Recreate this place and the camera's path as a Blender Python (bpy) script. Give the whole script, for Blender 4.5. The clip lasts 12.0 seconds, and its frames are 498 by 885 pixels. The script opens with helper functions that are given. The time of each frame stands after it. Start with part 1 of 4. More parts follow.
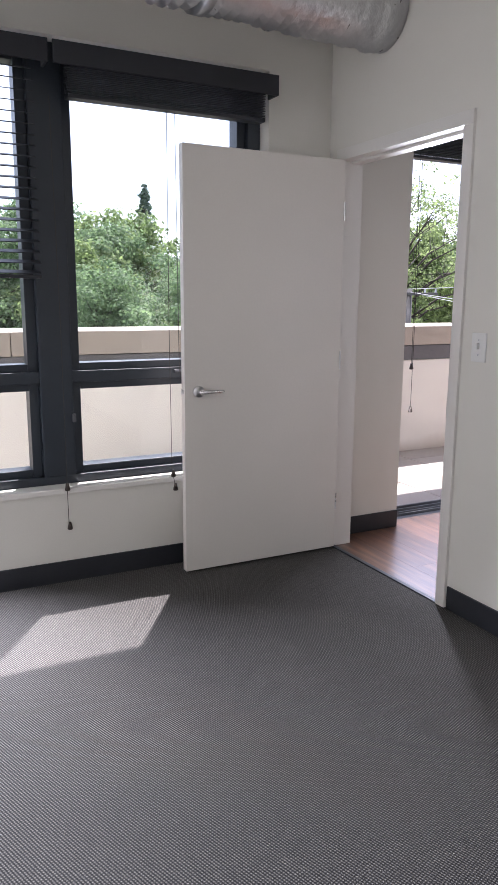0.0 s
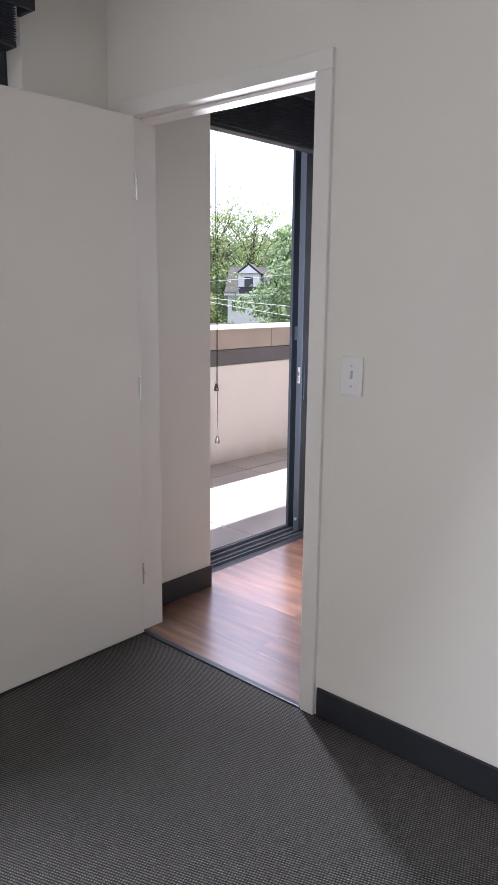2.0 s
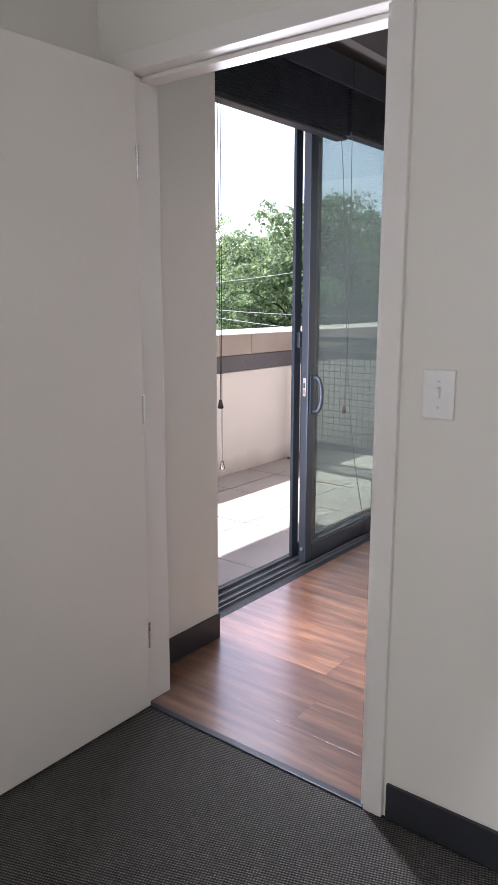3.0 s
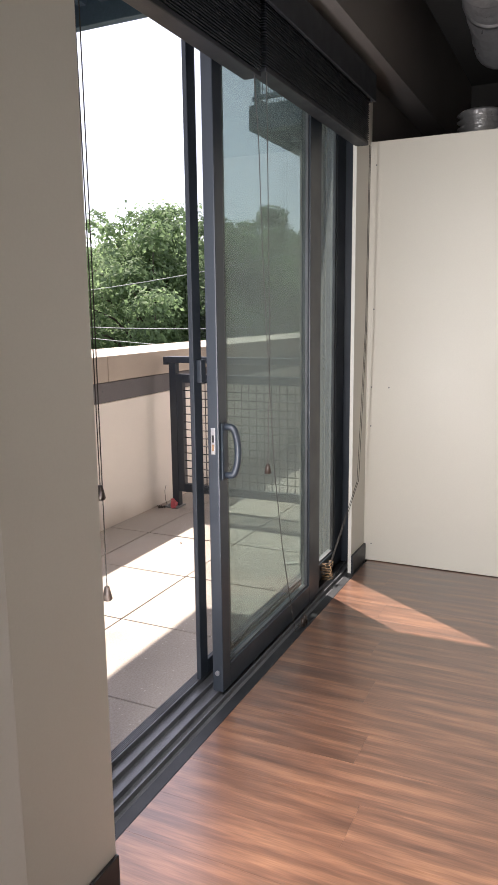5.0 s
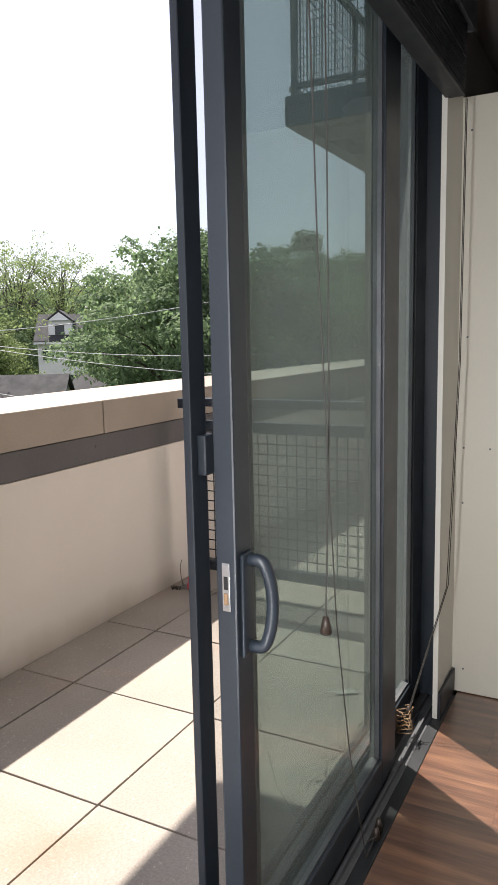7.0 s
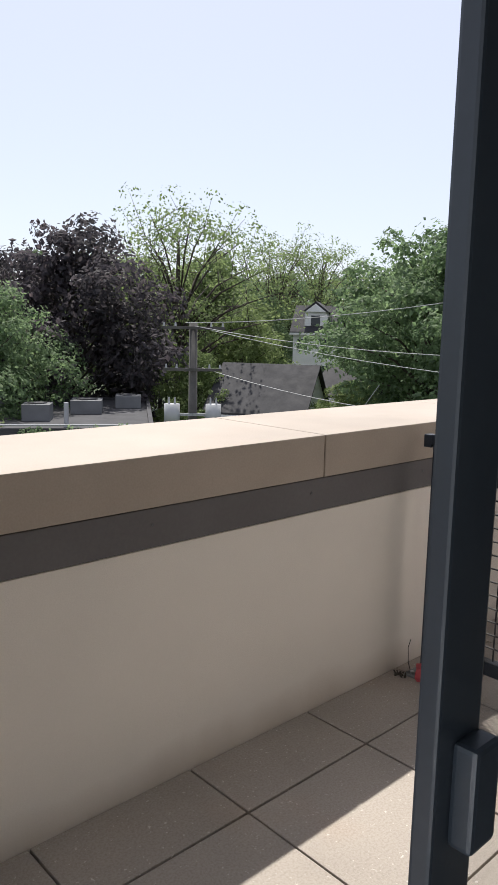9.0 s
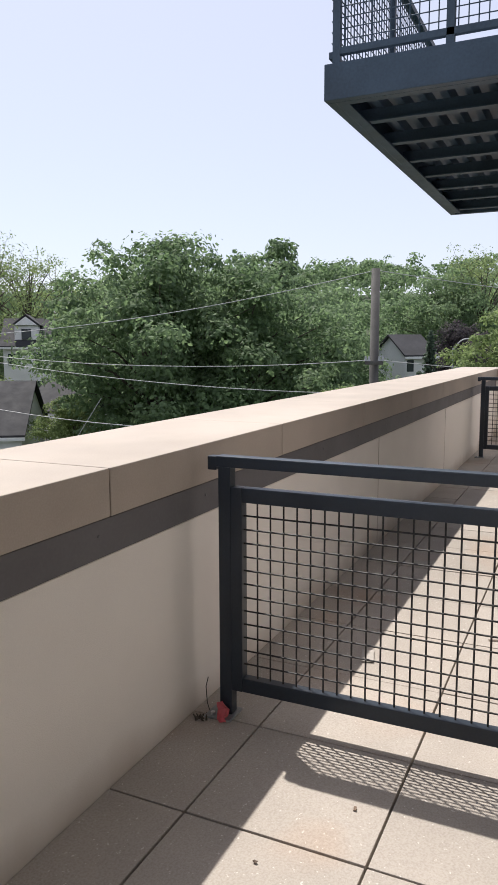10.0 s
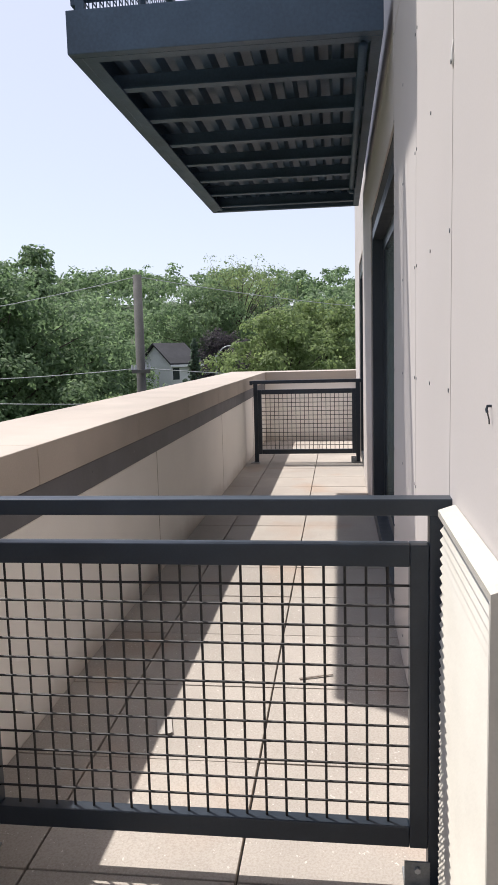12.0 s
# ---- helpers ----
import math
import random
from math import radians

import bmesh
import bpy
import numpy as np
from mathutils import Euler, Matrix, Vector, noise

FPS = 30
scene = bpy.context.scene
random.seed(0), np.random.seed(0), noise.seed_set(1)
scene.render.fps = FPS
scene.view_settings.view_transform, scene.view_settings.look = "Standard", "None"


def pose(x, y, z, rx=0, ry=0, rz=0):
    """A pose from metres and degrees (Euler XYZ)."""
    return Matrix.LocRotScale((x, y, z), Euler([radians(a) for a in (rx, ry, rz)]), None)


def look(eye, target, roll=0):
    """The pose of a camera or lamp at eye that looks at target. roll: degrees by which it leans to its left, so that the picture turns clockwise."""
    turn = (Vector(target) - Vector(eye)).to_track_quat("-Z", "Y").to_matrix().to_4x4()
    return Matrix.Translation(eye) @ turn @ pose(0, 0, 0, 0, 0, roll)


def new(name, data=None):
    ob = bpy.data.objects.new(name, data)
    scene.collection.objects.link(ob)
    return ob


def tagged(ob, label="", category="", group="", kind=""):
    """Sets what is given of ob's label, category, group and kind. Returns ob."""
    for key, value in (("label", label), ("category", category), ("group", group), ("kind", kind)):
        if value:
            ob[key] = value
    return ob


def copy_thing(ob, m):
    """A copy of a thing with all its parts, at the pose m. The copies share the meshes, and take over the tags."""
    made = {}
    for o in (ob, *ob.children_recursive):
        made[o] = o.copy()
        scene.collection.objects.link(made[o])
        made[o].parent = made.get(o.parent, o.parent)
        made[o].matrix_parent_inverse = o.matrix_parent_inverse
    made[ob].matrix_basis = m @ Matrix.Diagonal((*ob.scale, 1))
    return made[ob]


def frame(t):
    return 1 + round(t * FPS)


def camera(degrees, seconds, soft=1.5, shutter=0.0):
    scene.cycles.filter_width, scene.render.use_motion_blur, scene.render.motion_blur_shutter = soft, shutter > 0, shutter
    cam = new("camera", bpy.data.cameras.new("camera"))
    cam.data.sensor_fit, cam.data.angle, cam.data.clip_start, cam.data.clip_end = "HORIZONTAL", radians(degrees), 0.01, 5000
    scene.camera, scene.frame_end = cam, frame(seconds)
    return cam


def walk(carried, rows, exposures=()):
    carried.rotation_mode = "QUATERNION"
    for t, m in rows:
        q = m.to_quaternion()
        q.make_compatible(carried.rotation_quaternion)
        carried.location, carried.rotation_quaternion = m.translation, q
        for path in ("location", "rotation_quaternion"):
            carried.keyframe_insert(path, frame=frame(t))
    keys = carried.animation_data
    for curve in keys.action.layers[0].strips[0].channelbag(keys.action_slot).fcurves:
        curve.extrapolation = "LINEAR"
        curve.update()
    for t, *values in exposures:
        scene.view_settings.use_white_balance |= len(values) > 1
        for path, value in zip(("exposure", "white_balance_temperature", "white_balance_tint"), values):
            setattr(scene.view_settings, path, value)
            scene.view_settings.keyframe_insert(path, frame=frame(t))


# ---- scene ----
cam = camera(37.8, 12.0)

PATH = [
    (0, (-2.162, -3.205, 1.347), (-1.27, -1.458, 0.955), 0.4),
    (0.5, (-2.056, -2.992, 1.367), (-0.967, -1.366, 0.952), 0.7),
    (1, (-2.033, -2.724, 1.373), (-0.725, -1.271, 0.95), 0.0),
    (1.5, (-1.95, -2.471, 1.372), (-0.513, -1.143, 0.959), 0.4),
    (2, (-1.817, -2.222, 1.393), (-0.359, -0.914, 0.992), 0.6),
    (2.5, (-1.731, -1.946, 1.385), (-0.234, -0.677, 0.996), 0.2),
    (3, (-1.599, -1.686, 1.369), (-0.049, -0.481, 0.985), 0.1),
    (3.5, (-1.401, -1.456, 1.378), (0.207, -0.325, 1.012), 0.7),
    (5.3, (-0.564, -0.712, 1.373), (1.252, 0.057, 1.041), -1.5),
    (5.5, (-0.459, -0.653, 1.383), (1.373, 0.086, 1.07), -1.9),
    (6, (-0.149, -0.545, 1.39), (1.68, 0.21, 1.095), -1.0),
    (6.5, (0.11, -0.45, 1.386), (1.905, 0.383, 1.096), -0.8),
    (7, (0.335, -0.309, 1.394), (2.086, 0.615, 1.109), -1.2),
    (7.5, (0.575, -0.183, 1.39), (2.209, 0.932, 1.095), 0.3),
    (7.7, (0.677, -0.135, 1.401), (2.241, 1.073, 1.091), 0.8),
    (9.3, (1.144, 0.282, 1.506), (2.485, 1.735, 1.204), 1.2),
    (9.5, (1.175, 0.358, 1.51), (2.599, 1.73, 1.213), 1.6),
    (10, (1.223, 0.576, 1.509), (3.017, 1.42, 1.243), -0.2),
    (10.5, (1.241, 0.686, 1.468), (3.136, 1.232, 1.134), -0.4),
    (11, (1.375, 0.738, 1.464), (3.302, 1.162, 1.134), -0.6),
    (11.5, (1.613, 0.765, 1.482), (3.558, 1.138, 1.204), -0.9),
    (12, (1.896, 0.804, 1.459), (3.865, 1.05, 1.21), -1.5),
]
walk(cam, [(t, look(e, g, r)) for t, e, g, r in PATH],
     exposures=[(0.0, 1.9, 5650, 20), (3.5, 1.85, 5850, 19), (5.3, 1.48, 6350, 15), (7.0, 1.15, 6250, 12), (7.7, 0.9, 6100, 8), (9.3, 0.50, 6000, 10), (12.0, 0.53, 5900, 11)])

# ---- light ----
SUN_AZ, SUN_EL = radians(56), radians(61.8)
world = bpy.data.worlds.new("world")
scene.world = world
world.use_nodes = True
wn = world.node_tree
sky = wn.nodes.new("ShaderNodeTexSky")
sky.sky_type, sky.sun_disc = "NISHITA", False
sky.sun_elevation, sky.sun_rotation = SUN_EL, radians(90) - SUN_AZ
sky.altitude, sky.air_density, sky.dust_density, sky.ozone_density = 100, 1.0, 1.2, 1.0
bg = wn.nodes["Background"]
bg.inputs["Strength"].default_value = 0.120
haze = wn.nodes.new("ShaderNodeMix")
haze.data_type = "RGBA"
haze.inputs[0].default_value = 0.65
haze.inputs[7].default_value = (5.45, 5.1, 5.25, 1)
wn.links.new(sky.outputs[0], haze.inputs[6])
wn.links.new(haze.outputs[2], bg.inputs["Color"])
sun = new("sun", bpy.data.lights.new("sun", "SUN"))
sun.data.energy, sun.data.angle, sun.data.color = 4.2, radians(0.6), (1.0, 0.905, 0.785)
sun.matrix_world = look((math.cos(SUN_AZ) * 30, math.sin(SUN_AZ) * 30, 30 * math.tan(SUN_EL)), (0, 0, 0))


def opening_fill(name, eye, target, width, height, watts):
    """An added area lamp that stands in for sky light at an opening."""
    lamp = new(name, bpy.data.lights.new(name, "AREA"))
    lamp.data.shape, lamp.data.size, lamp.data.size_y = "RECTANGLE", width, height
    lamp.data.energy, lamp.data.color = watts, (1.0, 0.98, 0.95)
    lamp.matrix_world = look(eye, target)


# Added lamps brighten both rooms; the second is a thin strip hidden at the jamb.
opening_fill("window_fill", (-2.25, 0.0, 1.40), (-3.35, -1.6, 0.75), 0.85, 1.75, 57)
opening_fill("door_jamb_fill", (0.566, 0.139, 1.05), (1.15, -1.0, 0.90), 0.042, 1.8, 39)


# ---- building helpers ----
def thing(name, label, category, group="", kind="", at=(0, 0, 0)):
    ob = new(name)
    ob.location = at
    return tagged(ob, label, category, group, kind)


def part(name, bm, material, parent=None, label="", smooth=False):
    me = bpy.data.meshes.new(name)
    bm.to_mesh(me)
    bm.free()
    return piece(name, me, material, parent, label, smooth)


def piece(name, me, material, parent=None, label="", smooth=False):
    if material and not me.materials:
        me.materials.append(material)
    if smooth:
        me.polygons.foreach_set("use_smooth", [True] * len(me.polygons))
    ob = new(name, me)
    ob.parent = parent
    return tagged(ob, label)


def structure(name, bm, material, label, category, smooth=False):
    return tagged(part(name, bm, material, None, "", smooth), label, category, "", "structure")


def box(x0, x1, y0, y1, z0, z1, bevel=0.0, bm=None):
    out = bm or bmesh.new()
    geo = bmesh.ops.create_cube(out, size=1, matrix=Matrix.LocRotScale(
        ((x0 + x1) / 2, (y0 + y1) / 2, (z0 + z1) / 2), None, (x1 - x0, y1 - y0, z1 - z0)))
    if bevel:
        edges = {e for v in geo["verts"] for e in v.link_edges}
        bmesh.ops.bevel(out, geom=list(edges), offset=bevel, segments=2, affect="EDGES", profile=0.6)
    return out


def sheet(x0, x1, y, z0, z1):
    """One glass or mesh layer."""
    bm = bmesh.new()
    bm.faces.new([bm.verts.new(v) for v in ((x0, y, z0), (x1, y, z0), (x1, y, z1), (x0, y, z1))])
    return bm


def boxes(*rows, bevel=0.0):
    bm = bmesh.new()
    for r in rows:
        box(*r, bevel=bevel, bm=bm)
    return bm


def rod(a, b, r0, r1=None, seg=12, bm=None):
    out = bm or bmesh.new()
    a, b = Vector(a), Vector(b)
    d = b - a
    m = Matrix.Translation((a + b) / 2) @ d.to_track_quat("Z", "Y").to_matrix().to_4x4()
    bmesh.ops.create_cone(out, cap_ends=True, segments=seg, radius1=r0, radius2=r0 if r1 is None else r1, depth=d.length, matrix=m)
    return out


def tube(points, r, seg=8, bm=None):
    """A round bar along a line of points."""
    out = bm or bmesh.new()
    pts = [Vector(p) for p in points]
    rings, last, q = [], None, None
    for i, p in enumerate(pts):
        d = (pts[min(i + 1, len(pts) - 1)] - pts[max(i - 1, 0)]).normalized()
        q = last.rotation_difference(d) @ q if last else d.to_track_quat("Z", "Y")
        last = d
        rr = r[i] if isinstance(r, (list, tuple)) else r
        rings.append([out.verts.new(p + q @ Vector((math.cos(2 * math.pi * k / seg) * rr, math.sin(2 * math.pi * k / seg) * rr, 0))) for k in range(seg)])
    for a, b in zip(rings, rings[1:]):
        for k in range(seg):
            out.faces.new((a[k], a[(k + 1) % seg], b[(k + 1) % seg], b[k]))
    out.faces.new(list(reversed(rings[0])))
    out.faces.new(rings[-1])
    return out


def sag(a, b, drop, n=14):
    a, b = Vector(a), Vector(b)
    return [a.lerp(b, i / n) - Vector((0, 0, drop * 4 * (i / n) * (1 - i / n))) for i in range(n + 1)]


# ---- materials ----
def mat(name, color, rough=0.6, metal=0.0, spec=0.5):
    m = bpy.data.materials.new(name)
    m.use_nodes = True
    p = m.node_tree.nodes["Principled BSDF"]
    p.inputs["Base Color"].default_value = (*color, 1)
    p.inputs["Roughness"].default_value = rough
    p.inputs["Metallic"].default_value = metal
    p.inputs["Specular IOR Level"].default_value = spec
    return m


def nodes_of(m):
    t = m.node_tree
    return t, t.nodes, t.links, t.nodes["Principled BSDF"]


def noise_node(m, scale, detail=4, coord=None, stretch=None):
    t, n, l, p = nodes_of(m)
    tc = n.new("ShaderNodeNewGeometry") if coord is None else None
    src = tc.outputs["Position"] if tc else coord
    if stretch:
        mp = n.new("ShaderNodeMapping")
        mp.inputs["Scale"].default_value = stretch
        l.new(src, mp.inputs["Vector"])
        src = mp.outputs[0]
    nz = n.new("ShaderNodeTexNoise")
    nz.inputs["Scale"].default_value, nz.inputs["Detail"].default_value = scale, detail
    l.new(src, nz.inputs["Vector"])
    return nz.outputs["Fac"]


def ramp(m, fac, stops):
    t, n, l, p = nodes_of(m)
    r = n.new("ShaderNodeValToRGB")
    while len(r.color_ramp.elements) < len(stops):
        r.color_ramp.elements.new(0.5)
    for e, (pos, c) in zip(r.color_ramp.elements, stops):
        e.position, e.color = pos, (*c, 1)
    l.new(fac, r.inputs[0])
    return r.outputs["Color"]


def mixed(m, a, b, fac, mode="MIX"):
    t, n, l, p = nodes_of(m)
    x = n.new("ShaderNodeMix")
    x.data_type, x.blend_type = "RGBA", mode
    for sock, v in ((x.inputs[0], fac), (x.inputs[6], a), (x.inputs[7], b)):
        if hasattr(v, "is_linked"):
            l.new(v, sock)
        else:
            sock.default_value = v if not isinstance(v, tuple) else (*v, 1)
    return x.outputs[2]


def bump(m, fac, strength=0.2, dist=0.01):
    t, n, l, p = nodes_of(m)
    b = n.new("ShaderNodeBump")
    b.inputs["Strength"].default_value, b.inputs["Distance"].default_value = strength, dist
    l.new(fac, b.inputs["Height"])
    l.new(b.outputs[0], p.inputs["Normal"])


def worn(name, c, rough=0.6, metal=0.0, vary=0.12, big=1.3, fine=60, relief=0.1, dist=0.003, rvar=0.12, per_object=0.0):
    """A surface with stains at a large and grain at a small scale."""
    m = mat(name, c, rough, metal)
    t, n, l, p = nodes_of(m)
    lo, hi = tuple(v * (1 - vary) for v in c), tuple(min(1, v * (1 + vary)) for v in c)
    a = ramp(m, noise_node(m, big, 5), [(0.3, lo), (0.7, hi)])
    f = noise_node(m, fine, 3)
    g = ramp(m, f, [(0.25, (1 - vary,) * 3), (0.75, (1.0,) * 3)])
    col = mixed(m, a, g, 1.0, "MULTIPLY")
    if per_object:
        oi = n.new("ShaderNodeObjectInfo")
        col = mixed(m, col, ramp(m, oi.outputs["Random"], [(0, (1 - per_object,) * 3), (1, (1, 1, 1))]), 1.0, "MULTIPLY")
    l.new(col, p.inputs["Base Color"])
    mr = n.new("ShaderNodeMapRange")
    mr.inputs["To Min"].default_value, mr.inputs["To Max"].default_value = max(0.02, rough - rvar), min(1, rough + rvar)
    l.new(noise_node(m, big * 3, 4), mr.inputs["Value"])
    l.new(mr.outputs[0], p.inputs["Roughness"])
    if relief:
        bump(m, f, relief, dist)
    return m


WALL = worn("wall_paint", (0.72, 0.70, 0.64), 0.55, vary=0.03, big=0.8, fine=180, relief=0.03, dist=0.001)
WALL_DARK = worn("dark_ceiling_and_shade_paint", (0.07, 0.068, 0.065), 0.8, vary=0.15)
PANELPAINT = worn("panel_paint", (0.62, 0.595, 0.515), 0.5, vary=0.03, big=0.7, fine=150, relief=0.03, dist=0.001)
TAUPE = worn("taupe_paint", (0.15, 0.135, 0.125), 0.75, vary=0.06, big=0.9, fine=120, relief=0.04, dist=0.001)
DOORPAINT = worn("door_paint", (0.70, 0.67, 0.62), 0.42, vary=0.03, big=1.1, fine=90, relief=0.04, dist=0.001)
TRIM = worn("trim_paint", (0.74, 0.72, 0.68), 0.4, vary=0.03, fine=120, relief=0.04, dist=0.001)
RUBBER = worn("baseboard_rubber", (0.022, 0.024, 0.030), 0.45, vary=0.2, big=4, fine=90, relief=0.05)
FRAME = worn("window_frame_paint", (0.027, 0.035, 0.046), 0.38, vary=0.12, big=3, fine=150, relief=0.03, dist=0.001)
BLIND = worn("blind_dark", (0.020, 0.022, 0.028), 0.5, vary=0.15, big=5, fine=200, relief=0.05)
STEEL = worn("railing_paint", (0.022, 0.031, 0.044), 0.38, vary=0.2, big=4, fine=140, relief=0.06, dist=0.001)
BALCSTEEL = worn("balcony_steel_paint", (0.050, 0.085, 0.135), 0.5, vary=0.25, big=2, fine=60, relief=0.1)
ALU = worn("aluminium", (0.55, 0.56, 0.58), 0.35, 0.9, vary=0.1, fine=200, relief=0.03)
SILLSHADE = worn("sill_shade_paint", (0.016, 0.018, 0.021), 0.5, vary=0.25, big=5, fine=150, relief=0.05, dist=0.001)
SILLMETAL = worn("sill_metal", (0.16, 0.165, 0.175), 0.42, 0.6, vary=0.2, big=6, fine=200, relief=0.05)
CHROME = worn("satin_chrome", (0.62, 0.62, 0.62), 0.28, 1.0, vary=0.05, fine=300, relief=0.02)
FOIL = worn("duct_foil", (0.68, 0.68, 0.69), 0.32, 0.7, vary=0.07, big=4, fine=25, relief=0.35, dist=0.015)
PLASTIC = worn("white_plastic", (0.74, 0.74, 0.72), 0.35, vary=0.03, fine=90, relief=0.0)
SLOT = mat("slot_dark", (0.01, 0.01, 0.01), 0.6)
CORD = worn("cord", (0.05, 0.045, 0.04), 0.7, vary=0.2, fine=300)
TAN = worn("tan_cord", (0.30, 0.19, 0.10), 0.65, vary=0.2, fine=300)
WOODKNOB = worn("tassel_wood", (0.045, 0.032, 0.025), 0.45, vary=0.3, fine=150)
STUCCO = worn("stucco", (0.86, 0.815, 0.755), 0.85, vary=0.06, big=0.9, fine=260, relief=0.35, dist=0.003)
def base_stain(m):
    """Brown water stains that climb unevenly from the paving."""
    t, n, l, p = nodes_of(m)
    old = p.inputs["Base Color"].links[0].from_socket
    g = n.new("ShaderNodeNewGeometry")
    sep, add, mul = n.new("ShaderNodeSeparateXYZ"), n.new("ShaderNodeMath"), n.new("ShaderNodeMath")
    l.new(g.outputs["Position"], sep.inputs[0])
    mul.operation, mul.inputs[1].default_value = "MULTIPLY", 0.30
    l.new(noise_node(m, 2.2, 5, None, (1, 1, 0.6)), mul.inputs[0])
    add.operation = "SUBTRACT"
    l.new(mul.outputs[0], add.inputs[0])
    l.new(sep.outputs["Z"], add.inputs[1])
    f = ramp(m, add.outputs[0], [(0.05, (0, 0, 0)), (0.24, (0.55, 0.55, 0.55))])
    l.new(mixed(m, old, (0.40, 0.31, 0.22), f), p.inputs["Base Color"])
    return m


base_stain(STUCCO)
CAP = worn("cap_stone", (0.445, 0.385, 0.325), 0.75, vary=0.11, big=1.6, fine=160, relief=0.2, dist=0.002, per_object=0.06)
BAND = worn("band_metal", (0.13, 0.125, 0.13), 0.6, vary=0.12, big=2, fine=90, relief=0.1)
SIDING = worn("fibre_cement", (0.58, 0.535, 0.50), 0.7, vary=0.04, big=0.7, fine=140, relief=0.08, dist=0.002, per_object=0.03)
GRILLE = worn("louvre_paint", (0.56, 0.53, 0.46), 0.45, vary=0.06, big=5, fine=120, relief=0.05)
RED = worn("red_plastic", (0.50, 0.085, 0.10), 0.5, vary=0.2, fine=60)
UNIT = worn("rooftop_unit_paint", (0.17, 0.175, 0.18), 0.55, vary=0.15)
TEAL = mat("teal_paint", (0.03, 0.22, 0.14), 0.6)
CABLE = mat("cable", (0.42, 0.42, 0.42), 0.5)
POLEWOOD = worn("pole_wood", (0.10, 0.095, 0.088), 0.85, vary=0.25, big=2, fine=30, relief=0.3)
TANK = worn("transformer_paint", (0.42, 0.43, 0.44), 0.5, vary=0.1)
GROUND = worn("ground_grass", (0.06, 0.085, 0.035), 0.95, vary=0.4, big=0.08, fine=3, relief=0.4, dist=0.1)
ROOFGREY = worn("roof_shingle", (0.034, 0.034, 0.038), 0.85, vary=0.2, big=0.6, fine=6, relief=0.3, dist=0.02)
FLATROOF = worn("flat_roof", (0.06, 0.06, 0.065), 0.85, vary=0.25, big=0.3, fine=6)
HOUSEWHITE = worn("white_clapboard", (0.82, 0.82, 0.81), 0.7, vary=0.06, big=0.5, fine=8, relief=0.2, dist=0.02)
BRICKBROWN = worn("brown_wall", (0.24, 0.17, 0.13), 0.85, vary=0.15, big=0.5, fine=8)
GALV = worn("galvanised_steel", (0.30, 0.31, 0.31), 0.5, 0.5, vary=0.2, big=9, fine=120, relief=0.05)
WIRE = worn("wire_paint", (0.014, 0.013, 0.013), 0.6, vary=0.2, big=9, fine=120, relief=0.0)
WINGLASS = mat("house_window", (0.03, 0.04, 0.05), 0.1)
BARK = worn("bark", (0.085, 0.07, 0.055), 0.9, vary=0.3, big=1, fine=14, relief=0.5, dist=0.03)


def carpet():
    m = mat("carpet", (0.06, 0.06, 0.065), 0.95, 0, 0.15)
    t, n, l, p = nodes_of(m)
    g = n.new("ShaderNodeNewGeometry")
    w = []
    for turn in (0, 90):
        mp = n.new("ShaderNodeMapping")
        mp.inputs["Rotation"].default_value = (0, 0, radians(turn - 20))
        l.new(g.outputs["Position"], mp.inputs["Vector"])
        wv = n.new("ShaderNodeTexWave")
        wv.wave_type, wv.bands_direction = "BANDS", "X"
        wv.inputs["Scale"].default_value = 40.0
        wv.inputs["Distortion"].default_value, wv.inputs["Detail"].default_value, wv.inputs["Detail Scale"].default_value = 0.35, 1.0, 1.0
        l.new(mp.outputs[0], wv.inputs["Vector"])
        w.append(wv.outputs["Fac"])
    rib, mul = n.new("ShaderNodeMath"), n.new("ShaderNodeMath")
    rib.operation, mul.operation = "MULTIPLY_ADD", "MULTIPLY"
    l.new(w[1], rib.inputs[0])
    rib.inputs[1].default_value, rib.inputs[2].default_value = 0.62, 0.38
    l.new(w[0], mul.inputs[0])
    l.new(rib.outputs[0], mul.inputs[1])
    c = ramp(m, mul.outputs[0], [(0.06, (0.040, 0.039, 0.040)), (0.40, (0.118, 0.113, 0.106)), (0.85, (0.265, 0.250, 0.228))])
    fleck = ramp(m, noise_node(m, 240, 2), [(0.35, (0.55,) * 3), (0.65, (1.0,) * 3)])
    broad = ramp(m, noise_node(m, 1.4, 4), [(0.3, (0.86,) * 3), (0.7, (1.0,) * 3)])
    l.new(mixed(m, mixed(m, c, fleck, 1.0, "MULTIPLY"), broad, 1.0, "MULTIPLY"), p.inputs["Base Color"])
    bump(m, mul.outputs[0], 0.6, 0.005)
    return m


